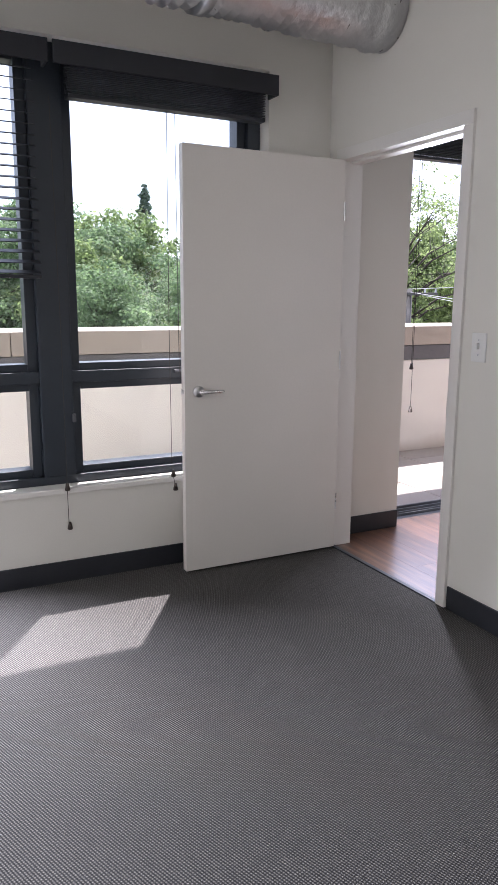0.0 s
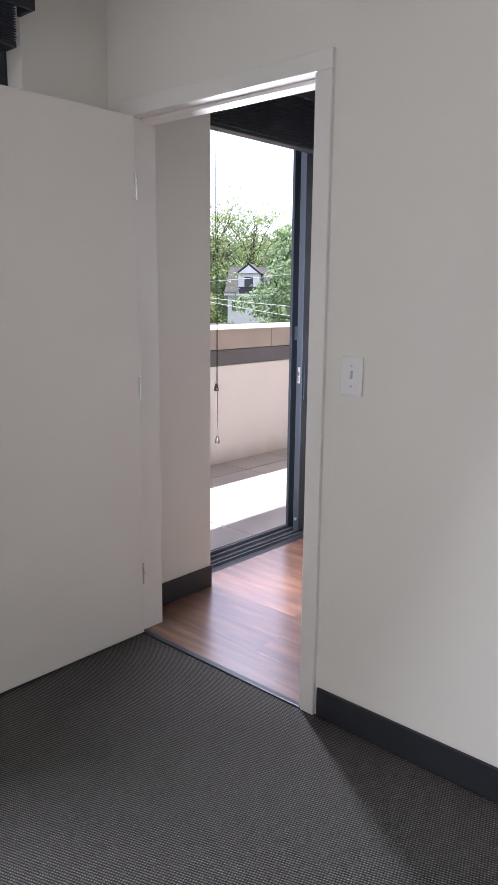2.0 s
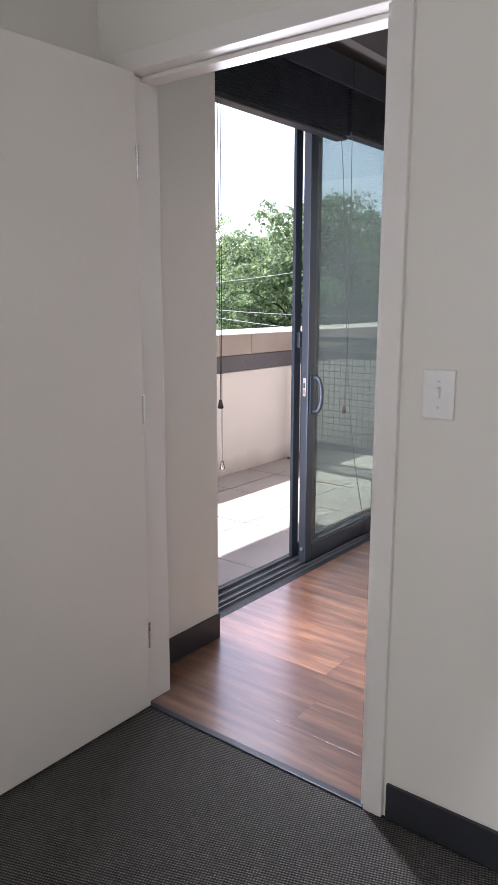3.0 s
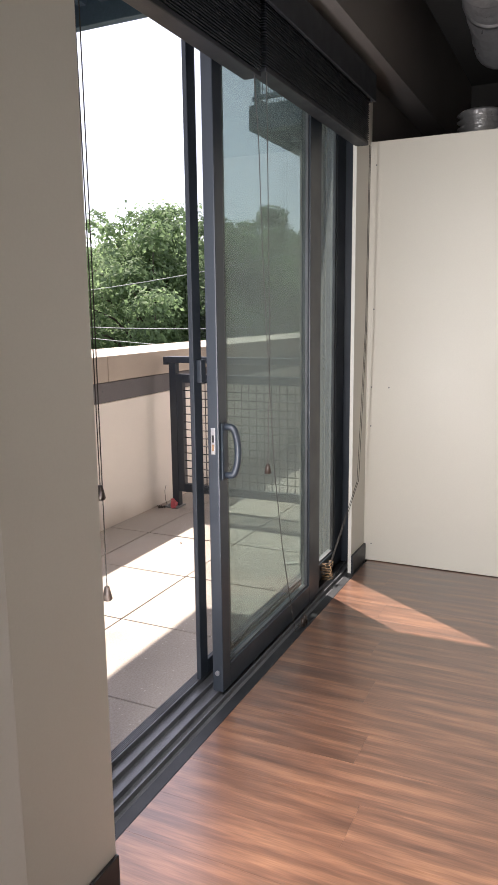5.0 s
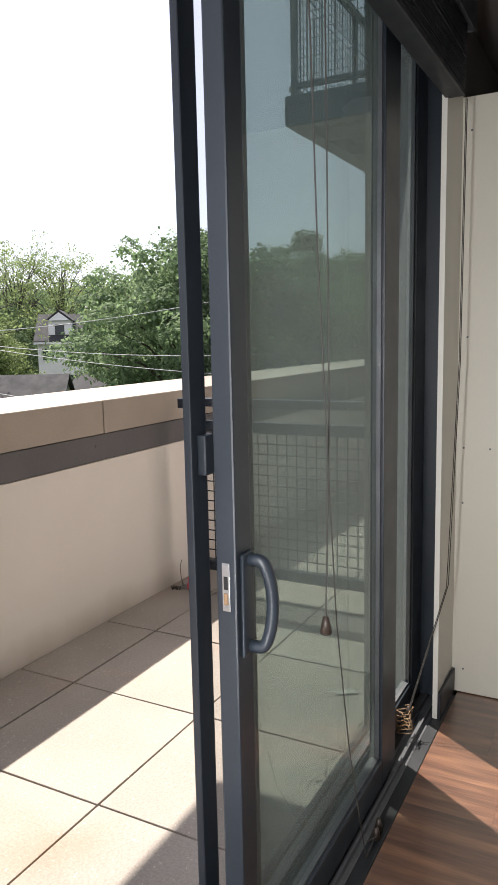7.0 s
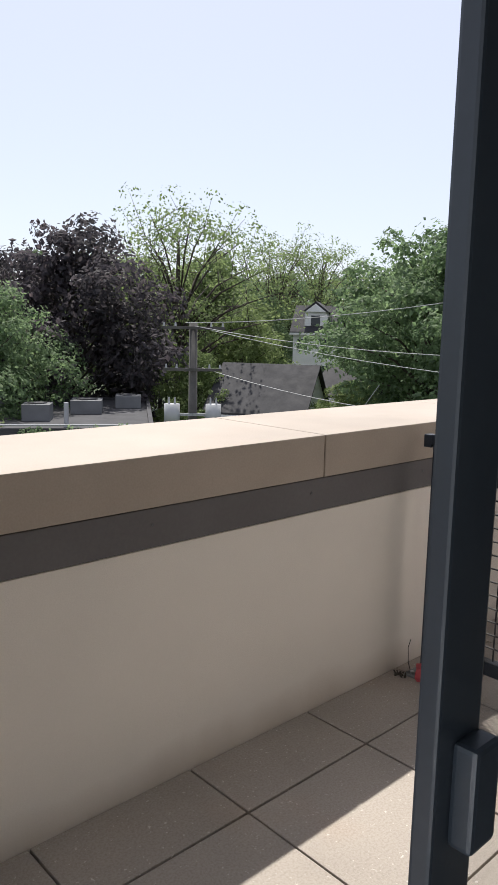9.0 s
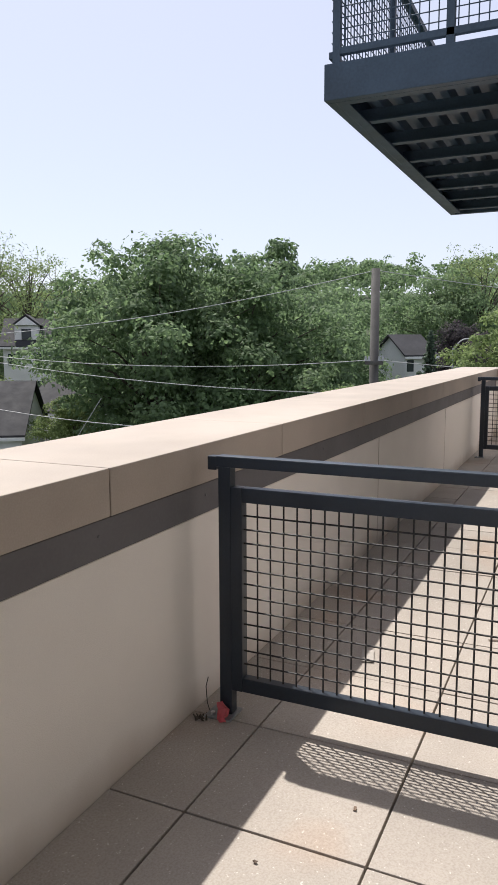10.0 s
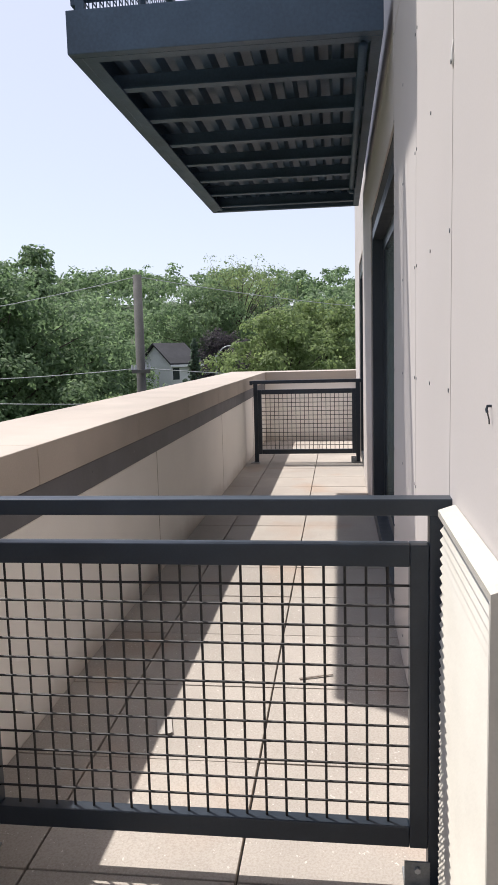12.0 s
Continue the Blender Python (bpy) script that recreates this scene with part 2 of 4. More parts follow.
def wood():
    m = mat("vinyl_plank", (0.16, 0.08, 0.05), 0.33)
    t, n, l, p = nodes_of(m)
    g = n.new("ShaderNodeNewGeometry")
    oi = n.new("ShaderNodeObjectInfo")
    comb = n.new("ShaderNodeCombineXYZ")
    sc = n.new("ShaderNodeMath")
    sc.operation = "MULTIPLY"
    sc.inputs[1].default_value = 37.0
    l.new(oi.outputs["Random"], sc.inputs[0])
    l.new(sc.outputs[0], comb.inputs["Z"])
    add = n.new("ShaderNodeVectorMath")
    l.new(g.outputs["Position"], add.inputs[0])
    l.new(comb.outputs[0], add.inputs[1])
    grain = noise_node(m, 3.0, 6, add.outputs[0], (9, 0.8, 1))
    fine = noise_node(m, 10.0, 4, add.outputs[0], (22, 1.2, 1))
    c = ramp(m, grain, [(0.26, (0.078, 0.036, 0.023)), (0.5, (0.165, 0.076, 0.044)), (0.74, (0.31, 0.150, 0.080))])
    f = ramp(m, fine, [(0.3, (0.7,) * 3), (0.7, (1.0,) * 3)])
    o = ramp(m, oi.outputs["Random"], [(0, (0.80, 0.78, 0.76)), (1, (1.0, 1.0, 1.0))])
    l.new(mixed(m, mixed(m, c, f, 1.0, "MULTIPLY"), o, 1.0, "MULTIPLY"), p.inputs["Base Color"])
    mr = n.new("ShaderNodeMapRange")
    mr.inputs["To Min"].default_value, mr.inputs["To Max"].default_value = 0.26, 0.42
    l.new(grain, mr.inputs["Value"])
    l.new(mr.outputs[0], p.inputs["Roughness"])
    p.inputs["Coat Weight"].default_value, p.inputs["Coat Roughness"].default_value = 1.0, 0.24
    p.inputs["Coat IOR"].default_value = 1.75
    bump(m, fine, 0.12, 0.002)
    return m


def paver_mat():
    m = worn("paver", (0.43, 0.385, 0.335), 0.85, vary=0.10, big=1.7, fine=300, relief=0.3, dist=0.002, per_object=0.10)
    t, n, l, p = nodes_of(m)
    old = p.inputs["Base Color"].links[0].from_socket
    spots = ramp(m, noise_node(m, 75, 2), [(0.68, (0, 0, 0)), (0.74, (0.75, 0.75, 0.75))])
    stain = ramp(m, noise_node(m, 1.3, 3), [(0.57, (1, 1, 1)), (0.74, (1.0, 0.87, 0.78))])
    grime = ramp(m, noise_node(m, 130, 4), [(0.34, (0.84, 0.83, 0.82)), (0.58, (1, 1, 1))])
    col = mixed(m, mixed(m, mixed(m, old, grime, 1.0, "MULTIPLY"), (0.66, 0.62, 0.57), spots), stain, 1.0, "MULTIPLY")
    l.new(col, p.inputs["Base Color"])
    return m


def glass(name, tint, rough=0.0, dust=0.0):
    m = bpy.data.materials.new(name)
    m.use_nodes = True
    t = m.node_tree
    n, l = t.nodes, t.links
    n.remove(n["Principled BSDF"])
    tr, gl, mx, fr = n.new("ShaderNodeBsdfTransparent"), n.new("ShaderNodeBsdfGlossy"), n.new("ShaderNodeMixShader"), n.new("ShaderNodeFresnel")
    tr.inputs["Color"].default_value = (*tint, 1)
    gl.inputs["Roughness"].default_value = rough
    fr.inputs["IOR"].default_value = 1.42
    l.new(fr.outputs[0], mx.inputs[0])
    l.new(tr.outputs[0], mx.inputs[1])
    l.new(gl.outputs[0], mx.inputs[2])
    if dust:
        df, tl, both, m2 = n.new("ShaderNodeBsdfDiffuse"), n.new("ShaderNodeBsdfTranslucent"), n.new("ShaderNodeMixShader"), n.new("ShaderNodeMixShader")
        df.inputs["Color"].default_value = tl.inputs["Color"].default_value = (0.52, 0.61, 0.58, 1)
        both.inputs[0].default_value = 0.45
        l.new(df.outputs[0], both.inputs[1])
        l.new(tl.outputs[0], both.inputs[2])
        m2.inputs[0].default_value = dust
        l.new(mx.outputs[0], m2.inputs[1])
        l.new(both.outputs[0], m2.inputs[2])
        mx = m2
    l.new(mx.outputs[0], n["Material Output"].inputs["Surface"])
    return m


def screen_mat():
    m = bpy.data.materials.new("insect_mesh")
    m.use_nodes = True
    t = m.node_tree
    n, l = t.nodes, t.links
    p = n["Principled BSDF"]
    p.inputs["Base Color"].default_value = (0.05, 0.052, 0.056, 1)
    p.inputs["Roughness"].default_value = 0.6
    tr, mx = n.new("ShaderNodeBsdfTransparent"), n.new("ShaderNodeMixShader")
    mx.inputs[0].default_value = 0.30
    l.new(tr.outputs[0], mx.inputs[1])
    l.new(p.outputs[0], mx.inputs[2])
    l.new(mx.outputs[0], n["Material Output"].inputs["Surface"])
    return m


def leaf_mat(name, dark, light):
    m = mat(name, light, 0.6, 0, 0.3)
    t, n, l, p = nodes_of(m)
    g = n.new("ShaderNodeNewGeometry")
    a = ramp(m, g.outputs["Random Per Island"], [(0, dark), (1, light)])
    b = ramp(m, noise_node(m, 0.25, 3), [(0.35, (0.72, 0.78, 0.72)), (0.65, (1, 1, 1))])
    col = mixed(m, a, b, 1.0, "MULTIPLY")
    l.new(col, p.inputs["Base Color"])
    tl, mx = n.new("ShaderNodeBsdfTranslucent"), n.new("ShaderNodeMixShader")
    l.new(col, tl.inputs["Color"])
    mx.inputs[0].default_value = 0.58
    l.new(p.outputs[0], mx.inputs[1])
    l.new(tl.outputs[0], mx.inputs[2])
    l.new(mx.outputs[0], n["Material Output"].inputs["Surface"])
    return m


CARPET, WOOD, PAVER = carpet(), wood(), paver_mat()
CLEAR, GREENGLASS, MESH = glass("window_glass", (0.93, 0.96, 0.94)), glass("door_glass", (0.66, 0.745, 0.715), dust=0.25), screen_mat()
LEAF_A = leaf_mat("leaf_green", (0.145, 0.205, 0.115), (0.28, 0.38, 0.185))
LEAF_B = leaf_mat("leaf_spring", (0.17, 0.22, 0.09), (0.33, 0.41, 0.165))
LEAF_C = leaf_mat("leaf_purple", (0.07, 0.064, 0.075), (0.15, 0.125, 0.135))
LEAF_D = leaf_mat("leaf_conifer", (0.11, 0.15, 0.115), (0.20, 0.27, 0.18))

# ---- plan ----
YW, YE = 0.135, 0.500            # inner and outer face of the window wall
CEIL = 3.05
TH = 0.10                        # partition between the carpeted and the wooden-floored room
SX0, SX1, SH = 0.54, 3.06, 2.52   # sliding door opening
WX0, WX1, WZ0, WZ1 = -2.75, -0.36, 0.455, 2.42   # window opening
HX = 3.085                       # half-height wall
BZ = -0.045                      # balcony surface

# ---- shell ----
structure("wall_north", boxes(
    (-4.6, WX0, YW, YE, -0.3, CEIL), (WX0, WX1, YW, YE, -0.3, WZ0), (WX0, WX1, YW, 0.398, WZ1, CEIL),
    (WX1, SX0, YW, YE, -0.3, CEIL), (SX1, HX + 0.1, 0.283, YE, -0.3, SH), (2.845, HX - 0.001, 0.262, 0.280, 0.0, SH),
    (SX0, SX1, YW, YE, -0.3, -0.035)), WALL, "off-white painted outer wall with window and sliding door openings", "wall")
structure("wall_header", boxes((SX0, 5.4, YW, YE, SH, CEIL), (HX + 0.1, 5.4, 0.283, YE, -0.3, SH)),
          TAUPE, "dark taupe painted wall above the sliding door", "wall")
structure("wall_partition", boxes(
    (0, TH, -5.6, -0.905, 0, CEIL), (0, TH, -0.905, 0.05, 2.075, CEIL), (0, TH, 0.05, YW, 0, CEIL)),
    WALL, "off-white painted partition wall with a doorway", "wall")
structure("wall_west", boxes((-4.7, -4.6, -5.6, YE, -0.3, CEIL)), WALL, "off-white painted end wall", "wall")
structure("wall_south", boxes((-4.7, 5.5, -5.7, -5.6, -0.3, CEIL)), WALL, "off-white painted back wall", "wall")
# The end wall's shade is put into its near-black colour.
structure("wall_east", boxes((5.4, 5.5, -5.6, YE, -0.3, CEIL)), WALL_DARK, "end wall coloured near-black to stand for shade", "wall")
structure("ceiling", boxes((-4.7, 0.05, -5.7, YE, CEIL, CEIL + 0.15)), WALL, "plain painted ceiling", "ceiling")
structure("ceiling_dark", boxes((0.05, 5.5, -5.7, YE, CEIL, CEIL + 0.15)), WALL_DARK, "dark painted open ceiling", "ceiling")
structure("floor_carpet", boxes((-4.6, -0.012, -5.6, YW, -0.1, 0.0)), CARPET, "dark grey woven loop carpet floor", "floor")
structure("floor_base", boxes((-0.012, 5.4, -5.6, 0.240, -0.1, -0.006)), SLOT, "dark subfloor under wooden planks", "floor")


def half_wall():
    w = thing("half_height_wall", "white painted half-height wall panel beside the sliding door", "wall", "", "structure")
    part("panel", box(HX, HX + 0.11, -3.4, 0.275, 0.003, 2.214, 0.004), PANELPAINT, w)
    return w


half_wall()
structure("baseboard", boxes(
    (-0.010, 0, -5.6, -0.915, 0, 0.104), (-4.6, -0.0, YW - 0.010, YW, 0, 0.104), (TH, SX0, YW - 0.010, YW, 0, 0.104),
    (TH, TH + 0.01, -5.6, -0.915, 0, 0.104), (2.842, HX - 0.003, 0.250, 0.2615, 0, 0.10), bevel=0.003), RUBBER, "black rubber baseboard along the walls", "baseboard")


def threshold():
    bm = box(-0.014, 0.010, -0.85, 0.0, -0.002, 0.007, 0.003)
    structure("threshold_strip", bm, FRAME, "dark metal strip between carpet and planks", "threshold")


threshold()


# ---- hinged door and its frame ----
def door_frame():
    f = thing("door_1_frame", "off-white painted metal door frame", "door frame", "", "structure")
    part("jamb", boxes((-0.014, TH + 0.014, -0.905, -0.850, 0, 2.02), (-0.004, TH, -0.850, -0.838, 0, 2.02), bevel=0.003), TRIM, f)
    part("jamb", boxes((-0.014, TH + 0.014, 0.0, 0.05, 0, 2.02), bevel=0.003), TRIM, f)
    part("head", boxes((-0.014, TH + 0.014, -0.905, 0.05, 2.02, 2.075), (0.04, TH, -0.850, 0.0, 2.006, 2.02), bevel=0.003), TRIM, f)
    part("strike_plate", box(-0.002, 0.03, -0.8385, -0.836, 0.84, 0.93), SILLMETAL, f)
    return f


def door_leaf():
    d = thing("door_1", "off-white painted flush door, standing wide open", "door", "", "structure")
    leaf = part("leaf", box(-0.885, -0.0165, -0.034, 0.006, 0.012, 2.016, 0.002), DOORPAINT, d)
    for side, y in ((-1, -0.034), (1, 0.006)):
        bm = rod((-0.815, y, 0.905), (-0.815, y + side * 0.012, 0.905), 0.027, seg=24)
        rod((-0.815, y + side * 0.010, 0.905), (-0.815, y + side * 0.050, 0.905), 0.011, bm=bm)
        tube([(-0.822, y + side * 0.048, 0.905), (-0.76, y + side * 0.050, 0.907), (-0.715, y + side * 0.046, 0.906), (-0.700, y + side * 0.036, 0.905)], [0.010, 0.009, 0.008, 0.007], 10, bm)
        part("lever_handle", bm, CHROME, d, "satin chrome lever handle", True)
    part("latch", box(-0.893, -0.885, -0.022, -0.006, 0.893, 0.917, 0.002), CHROME, d)
    for z in (0.27, 1.03, 1.77):
        part("hinge", rod((-0.016, -0.036, z - 0.045), (-0.016, -0.036, z + 0.045), 0.0045), CHROME, d, "steel butt hinge")
    return d


door_frame()
door_leaf()


# ---- switch and outlet ----
def switch():
    s = thing("light_switch", "white plastic light switch plate on the wall", "light switch")
    part("plate", box(-0.007, 0, -1.043, -0.965, 1.097, 1.213, 0.003), PLASTIC, s)
    part("toggle", box(-0.018, -0.006, -1.009, -0.999, 1.148, 1.172, 0.002), PLASTIC, s)
    for z in (1.125, 1.185):
        part("screw", rod((-0.0085, -1.004, z), (-0.006, -1.004, z), 0.0035), ALU, s)


def outlet():
    o = thing("wall_outlet", "white plastic double wall socket above the baseboard", "socket")
    part("plate", box(-0.007, 0, -1.628, -1.552, 0.36, 0.475, 0.003), PLASTIC, o)
    for z in (0.397, 0.438):
        r = part("receptacle", box(-0.0095, -0.006, -1.607, -1.573, z - 0.015, z + 0.015, 0.002), PLASTIC, o)
        for dy in (-0.007, 0.007):
            part("slot", box(-0.0105, -0.009, -1.590 + dy - 0.0012, -1.590 + dy + 0.0012, z - 0.003, z + 0.008), SLOT, r)
        part("slot", box(-0.0105, -0.009, -1.593, -1.587, z - 0.011, z - 0.006), SLOT, r)


switch()
outlet()


# ---- window of the carpeted room ----
def window_a():
    w = thing("window_1", "dark framed window with a transom and lower panes", "window", "", "structure")
    y0, y1 = 0.225, 0.395
    part("window_frame", boxes(
        (WX0, WX0 + 0.07, y0, y1, WZ0, WZ1), (WX1 - 0.07, WX1, y0, y1, WZ0, WZ1),
        (WX0 + 0.07, WX1 - 0.07, y0, y1, WZ0, WZ0 + 0.045), (WX0 + 0.07, WX1 - 0.07, y0, y1, WZ1 - 0.05, WZ1),
        (-1.50, -1.35, y0 - 0.01, y1, WZ0 + 0.045, WZ1 - 0.05), bevel=0.004), FRAME, w)
    for a, b in ((-1.35, WX1 - 0.07), (WX0 + 0.07, -1.50)):
        for z0, z1 in ((WZ0 + 0.045, 0.945), (1.000, WZ1 - 0.05)):
            s = part("sash", boxes((a, a + 0.045, y0 + 0.03, y1 - 0.05, z0, z1), (b - 0.045, b, y0 + 0.03, y1 - 0.05, z0, z1),
                                   (a + 0.045, b - 0.045, y0 + 0.03, y1 - 0.05, z0, z0 + 0.035),
                                   (a + 0.045, b - 0.045, y0 + 0.03, y1 - 0.05, z1 - 0.035, z1), bevel=0.003), FRAME, w)
            g = part("pane", box(a + 0.04, b - 0.04, 0.295, 0.303, z0 + 0.03, z1 - 0.03), CLEAR, s)
            g.visible_shadow = False
        part("transom", box(a, b, y0, y1, 0.945, 1.000, 0.004), FRAME, w)
    for x in (-0.78,):
        part("latch", boxes((x - 0.06, x + 0.06, y0 - 0.018, y0, 0.975, 0.990), bevel=0.003), SILLMETAL, w)
    part("latch", boxes((-1.36, -1.345, y0 - 0.03, y0 - 0.01, 0.76, 0.80), bevel=0.003), SILLMETAL, w)
    part("window_sill", box(WX0, WX1, YW - 0.012, y0 - 0.002, WZ0 - 0.02, WZ0 + 0.006, 0.004), TRIM, w)


window_a()


def venetian(name, label, x0, x1, yb, top, bottom, slat_gap, tilt=8, val_drop=0.09, overhang=0.06):
    """A wooden slat blind: valance, head rail, its stack of slats, bottom rail."""
    b = thing(name, label, "blind")
    part("valance", box(x0 - overhang, x1 + overhang, yb - 0.055, yb - 0.042, top - val_drop, top, 0.003), BLIND, b)
    part("valance_return", box(x1 + overhang - 0.012, x1 + overhang, yb - 0.042, yb + 0.04, top - val_drop, top, 0.003), BLIND, b)
    part("head_rail", box(x0, x1, yb - 0.035, yb + 0.03, top - 0.06, top - 0.005, 0.003), BLIND, b)
    bm = bmesh.new()
    bmesh.ops.create_cube(bm, size=1, matrix=Matrix.Diagonal((x1 - x0, 0.062, 0.0035, 1)))
    me = bpy.data.meshes.new("slat")
    bm.to_mesh(me)
    bm.free()
    z = top - 0.068
    while z > bottom + 0.02:
        s = piece("slat", me, BLIND, b)
        s.location = (((x0 + x1) / 2) + random.uniform(-0.002, 0.002), yb + random.uniform(-0.002, 0.002), z)
        s.rotation_euler = (radians(tilt), 0, 0)
        z -= slat_gap
    part("bottom_rail", box(x0, x1, yb - 0.031, yb + 0.031, bottom, bottom + 0.016, 0.004), BLIND, b)
    return b


venetian("slat_blind", "dark slatted blind drawn up above the window", -1.36, -0.42, 0.09, 2.375, 2.165, 0.0075)
venetian("slat_blind", "dark slatted blind lowered halfway over the window", -2.62, -1.50, 0.09, 2.375, 1.42, 0.043, tilt=14)


def tassel(parent, x, y, z):
    bm = rod((x, y, z - 0.032), (x, y, z), 0.013, 0.006, 12)
    rod((x, y, z - 0.036), (x, y, z - 0.031), 0.010, 0.013, 12, bm)
    part("tassel", bm, WOODKNOB, parent, "dark wooden cord knob", True)


def cords(label, lines, knobs, m=None):
    c = thing("blind_cord", label, "cord")
    for pts in lines:
        part("cord", tube(pts, 0.0016, 5), m or CORD, c)
    for k in knobs:
        tassel(c, *k)


cords("thin dark blind cord with a knob hanging below the sill", [[(-1.43, 0.10, 2.17), (-1.42, 0.11, 1.2), (-1.42, 0.115, 0.46), (-1.42, 0.11, 0.30)]], [(-1.42, 0.11, 0.49), (-1.415, 0.11, 0.30)])
cords("thin dark blind cords hanging against the window", [
    [(-0.90, 0.115, 2.17), (-0.90, 0.12, 1.2), (-0.895, 0.12, 0.50), (-0.885, 0.11, 0.43)],
    [(-0.86, 0.115, 2.17), (-0.85, 0.12, 1.0), (-0.77, 0.12, 0.72), (-0.75, 0.118, 0.55)]], [(-0.892, 0.11, 0.50), (-0.882, 0.108, 0.43)])


# ---- ducts ----
def duct(label, pts, r, step=0.03, ridge=0.012):
    d = thing("air_duct", label, "duct")
    line, total = [Vector(p) for p in pts], 0
    samples = []
    for a, b in zip(line, line[1:]):
        n = max(2, int((b - a).length / (step / 2)))
        samples += [a.lerp(b, i / n) for i in range(n)]
    samples.append(line[-1])
    radii = [r + (ridge if i % 2 else -ridge) * random.uniform(0.4, 1.2) for i in range(len(samples))]
    for f in (0.2, 0.5, 0.8):
        k = int(f * (len(samples) - 3))
        part("strap", tube([samples[k], samples[k].lerp(samples[k + 2], 0.9)], r + ridge * 1.3, 24), ALU, d, "narrow metal clamp band", True)
    part("foil_sleeve", tube(samples, radii, 24), FOIL, d, "crinkled silver foil sleeve", True)
    return d


def bend(points, n=10):
    """Round the corners of a line of points."""
    pts = [Vector(p) for p in points]
    out = [pts[0]]
    for a, b, c in zip(pts, pts[1:], pts[2:]):
        p, q = a.lerp(b, 0.6), c.lerp(b, 0.6)
        out += [p.lerp(b, i / n).lerp(b.lerp(q, i / n), i / n) for i in range(n + 1)]
    return out + [pts[-1]]


duct("silver foil insulated air duct under the ceiling", bend([(-4.5, -0.52, 2.62), (-2.0, -0.42, 2.61), (-0.6, -0.34, 2.60), (0.05, -0.30, 2.60)]), 0.16, 0.042, 0.014)
duct("silver foil insulated air duct hanging under the dark ceiling", bend([(1.2, -0.36, 2.9), (2.4, -0.32, 2.9), (3.4, -0.28, 2.88), (3.85, -0.26, 2.84)]), 0.135, 0.03, 0.016)
duct("short crumpled foil duct behind the half-height wall", bend([(3.80, -0.17, 2.47), (3.80, -0.17, 2.2), (3.80, -0.18, 1.8)]), 0.115, 0.035, 0.014)


# ---- sliding door ----
def slider():
    s = thing("door_2", "dark aluminium sliding glass door, slid halfway open", "sliding door", "", "structure")
    part("door_frame", boxes(
        (SX0, SX0 + 0.035, 0.285, 0.470, 0.0, SH), (SX1 - 0.05, SX1, 0.285, 0.470, 0.0, SH),
        (SX0 + 0.035, SX1 - 0.05, 0.285, 0.475, SH - 0.06, SH), bevel=0.003), FRAME, s)
    sill = part("sill", boxes((SX0, SX1, 0.285, 0.498, -0.035, -0.008), bevel=0.003), SILLMETAL, s, "ribbed metal door sill")
    for y in (0.300, 0.335, 0.388, 0.440):
        part("track", box(SX0 + 0.035, SX1 - 0.05, y, y + 0.006, -0.008, 0.010, 0.001), SILLMETAL, sill)
    for k in range(6):
        part("rib", box(SX0 + 0.035, SX1 - 0.05, 0.456 + k * 0.0065, 0.459 + k * 0.0065, -0.008, -0.004), SILLMETAL, sill)
    # Added near-black strip: the shade at the door's foot, put into colour.
    part("sill_shade_strip", box(SX0, SX1, 0.242, 0.283, -0.035, -0.002, 0.003), SILLSHADE, s, "dark strip standing in for shade along the sill")

    def leaf(name, x0, x1, y, st, sr, glassm, bottom=0.10, thick=0.042, label=""):
        f = part(name, boxes(
            (x0, x0 + st, y - thick / 2, y + thick / 2, 0.012, SH - 0.065), (x1 - sr, x1, y - thick / 2, y + thick / 2, 0.012, SH - 0.065),
            (x0 + st, x1 - sr, y - thick / 2, y + thick / 2, 0.012, bottom), (x0 + st, x1 - sr, y - thick / 2, y + thick / 2, SH - 0.145, SH - 0.065), bevel=0.004), FRAME, s, label)
        g = part("pane", sheet(x0 + st - 0.01, x1 - sr + 0.01, y, bottom - 0.01, SH - 0.135), glassm, f)
        g.visible_shadow = name != "fixed_panel"
        part("gasket", boxes((x0 + st, x0 + st + 0.008, y - 0.012, y + 0.012, bottom, SH - 0.145), (x1 - sr - 0.008, x1 - sr, y - 0.012, y + 0.012, bottom, SH - 0.145),
                             (x0 + st + 0.008, x1 - sr - 0.008, y - 0.012, y + 0.012, bottom, bottom + 0.008)), SILLMETAL, f)
        return f

    act = leaf("sliding_panel", 1.455, 2.49, 0.335, 0.062, 0.14, GREENGLASS)
    leaf("fixed_panel", 1.565, SX1 - 0.052, 0.388, 0.07, 0.125, GREENGLASS)
    scr = part("screen_panel", boxes(
        (1.503, 1.560, 0.432, 0.450, 0.012, SH - 0.065), (2.575, 2.62, 0.432, 0.450, 0.012, SH - 0.065),
        (1.560, 2.575, 0.432, 0.450, 0.012, 0.07), (1.560, 2.575, 0.432, 0.450, SH - 0.12, SH - 0.065), bevel=0.003), FRAME, s)
    part("insect_screen", sheet(1.555, 2.58, 0.441, 0.065, SH - 0.115), MESH, scr)
    part("screen_latch", box(1.522, 1.556, 0.412, 0.432, 1.13, 1.21, 0.004), FRAME, scr)
    # pull handle and mortise lock
    hx, hy = 1.490, 0.314
    bm = box(hx - 0.022, hx + 0.022, hy - 0.008, hy, 0.80, 1.00, 0.004)
    tube(bend([(hx + 0.004, hy - 0.004, 0.985), (hx + 0.006, hy - 0.036, 0.985), (hx + 0.014, hy - 0.046, 0.945), (hx + 0.017, hy - 0.049, 0.900), (hx + 0.014, hy - 0.046, 0.855), (hx + 0.006, hy - 0.036, 0.815), (hx + 0.004, hy - 0.004, 0.815)], 6), 0.012, 10, bm)
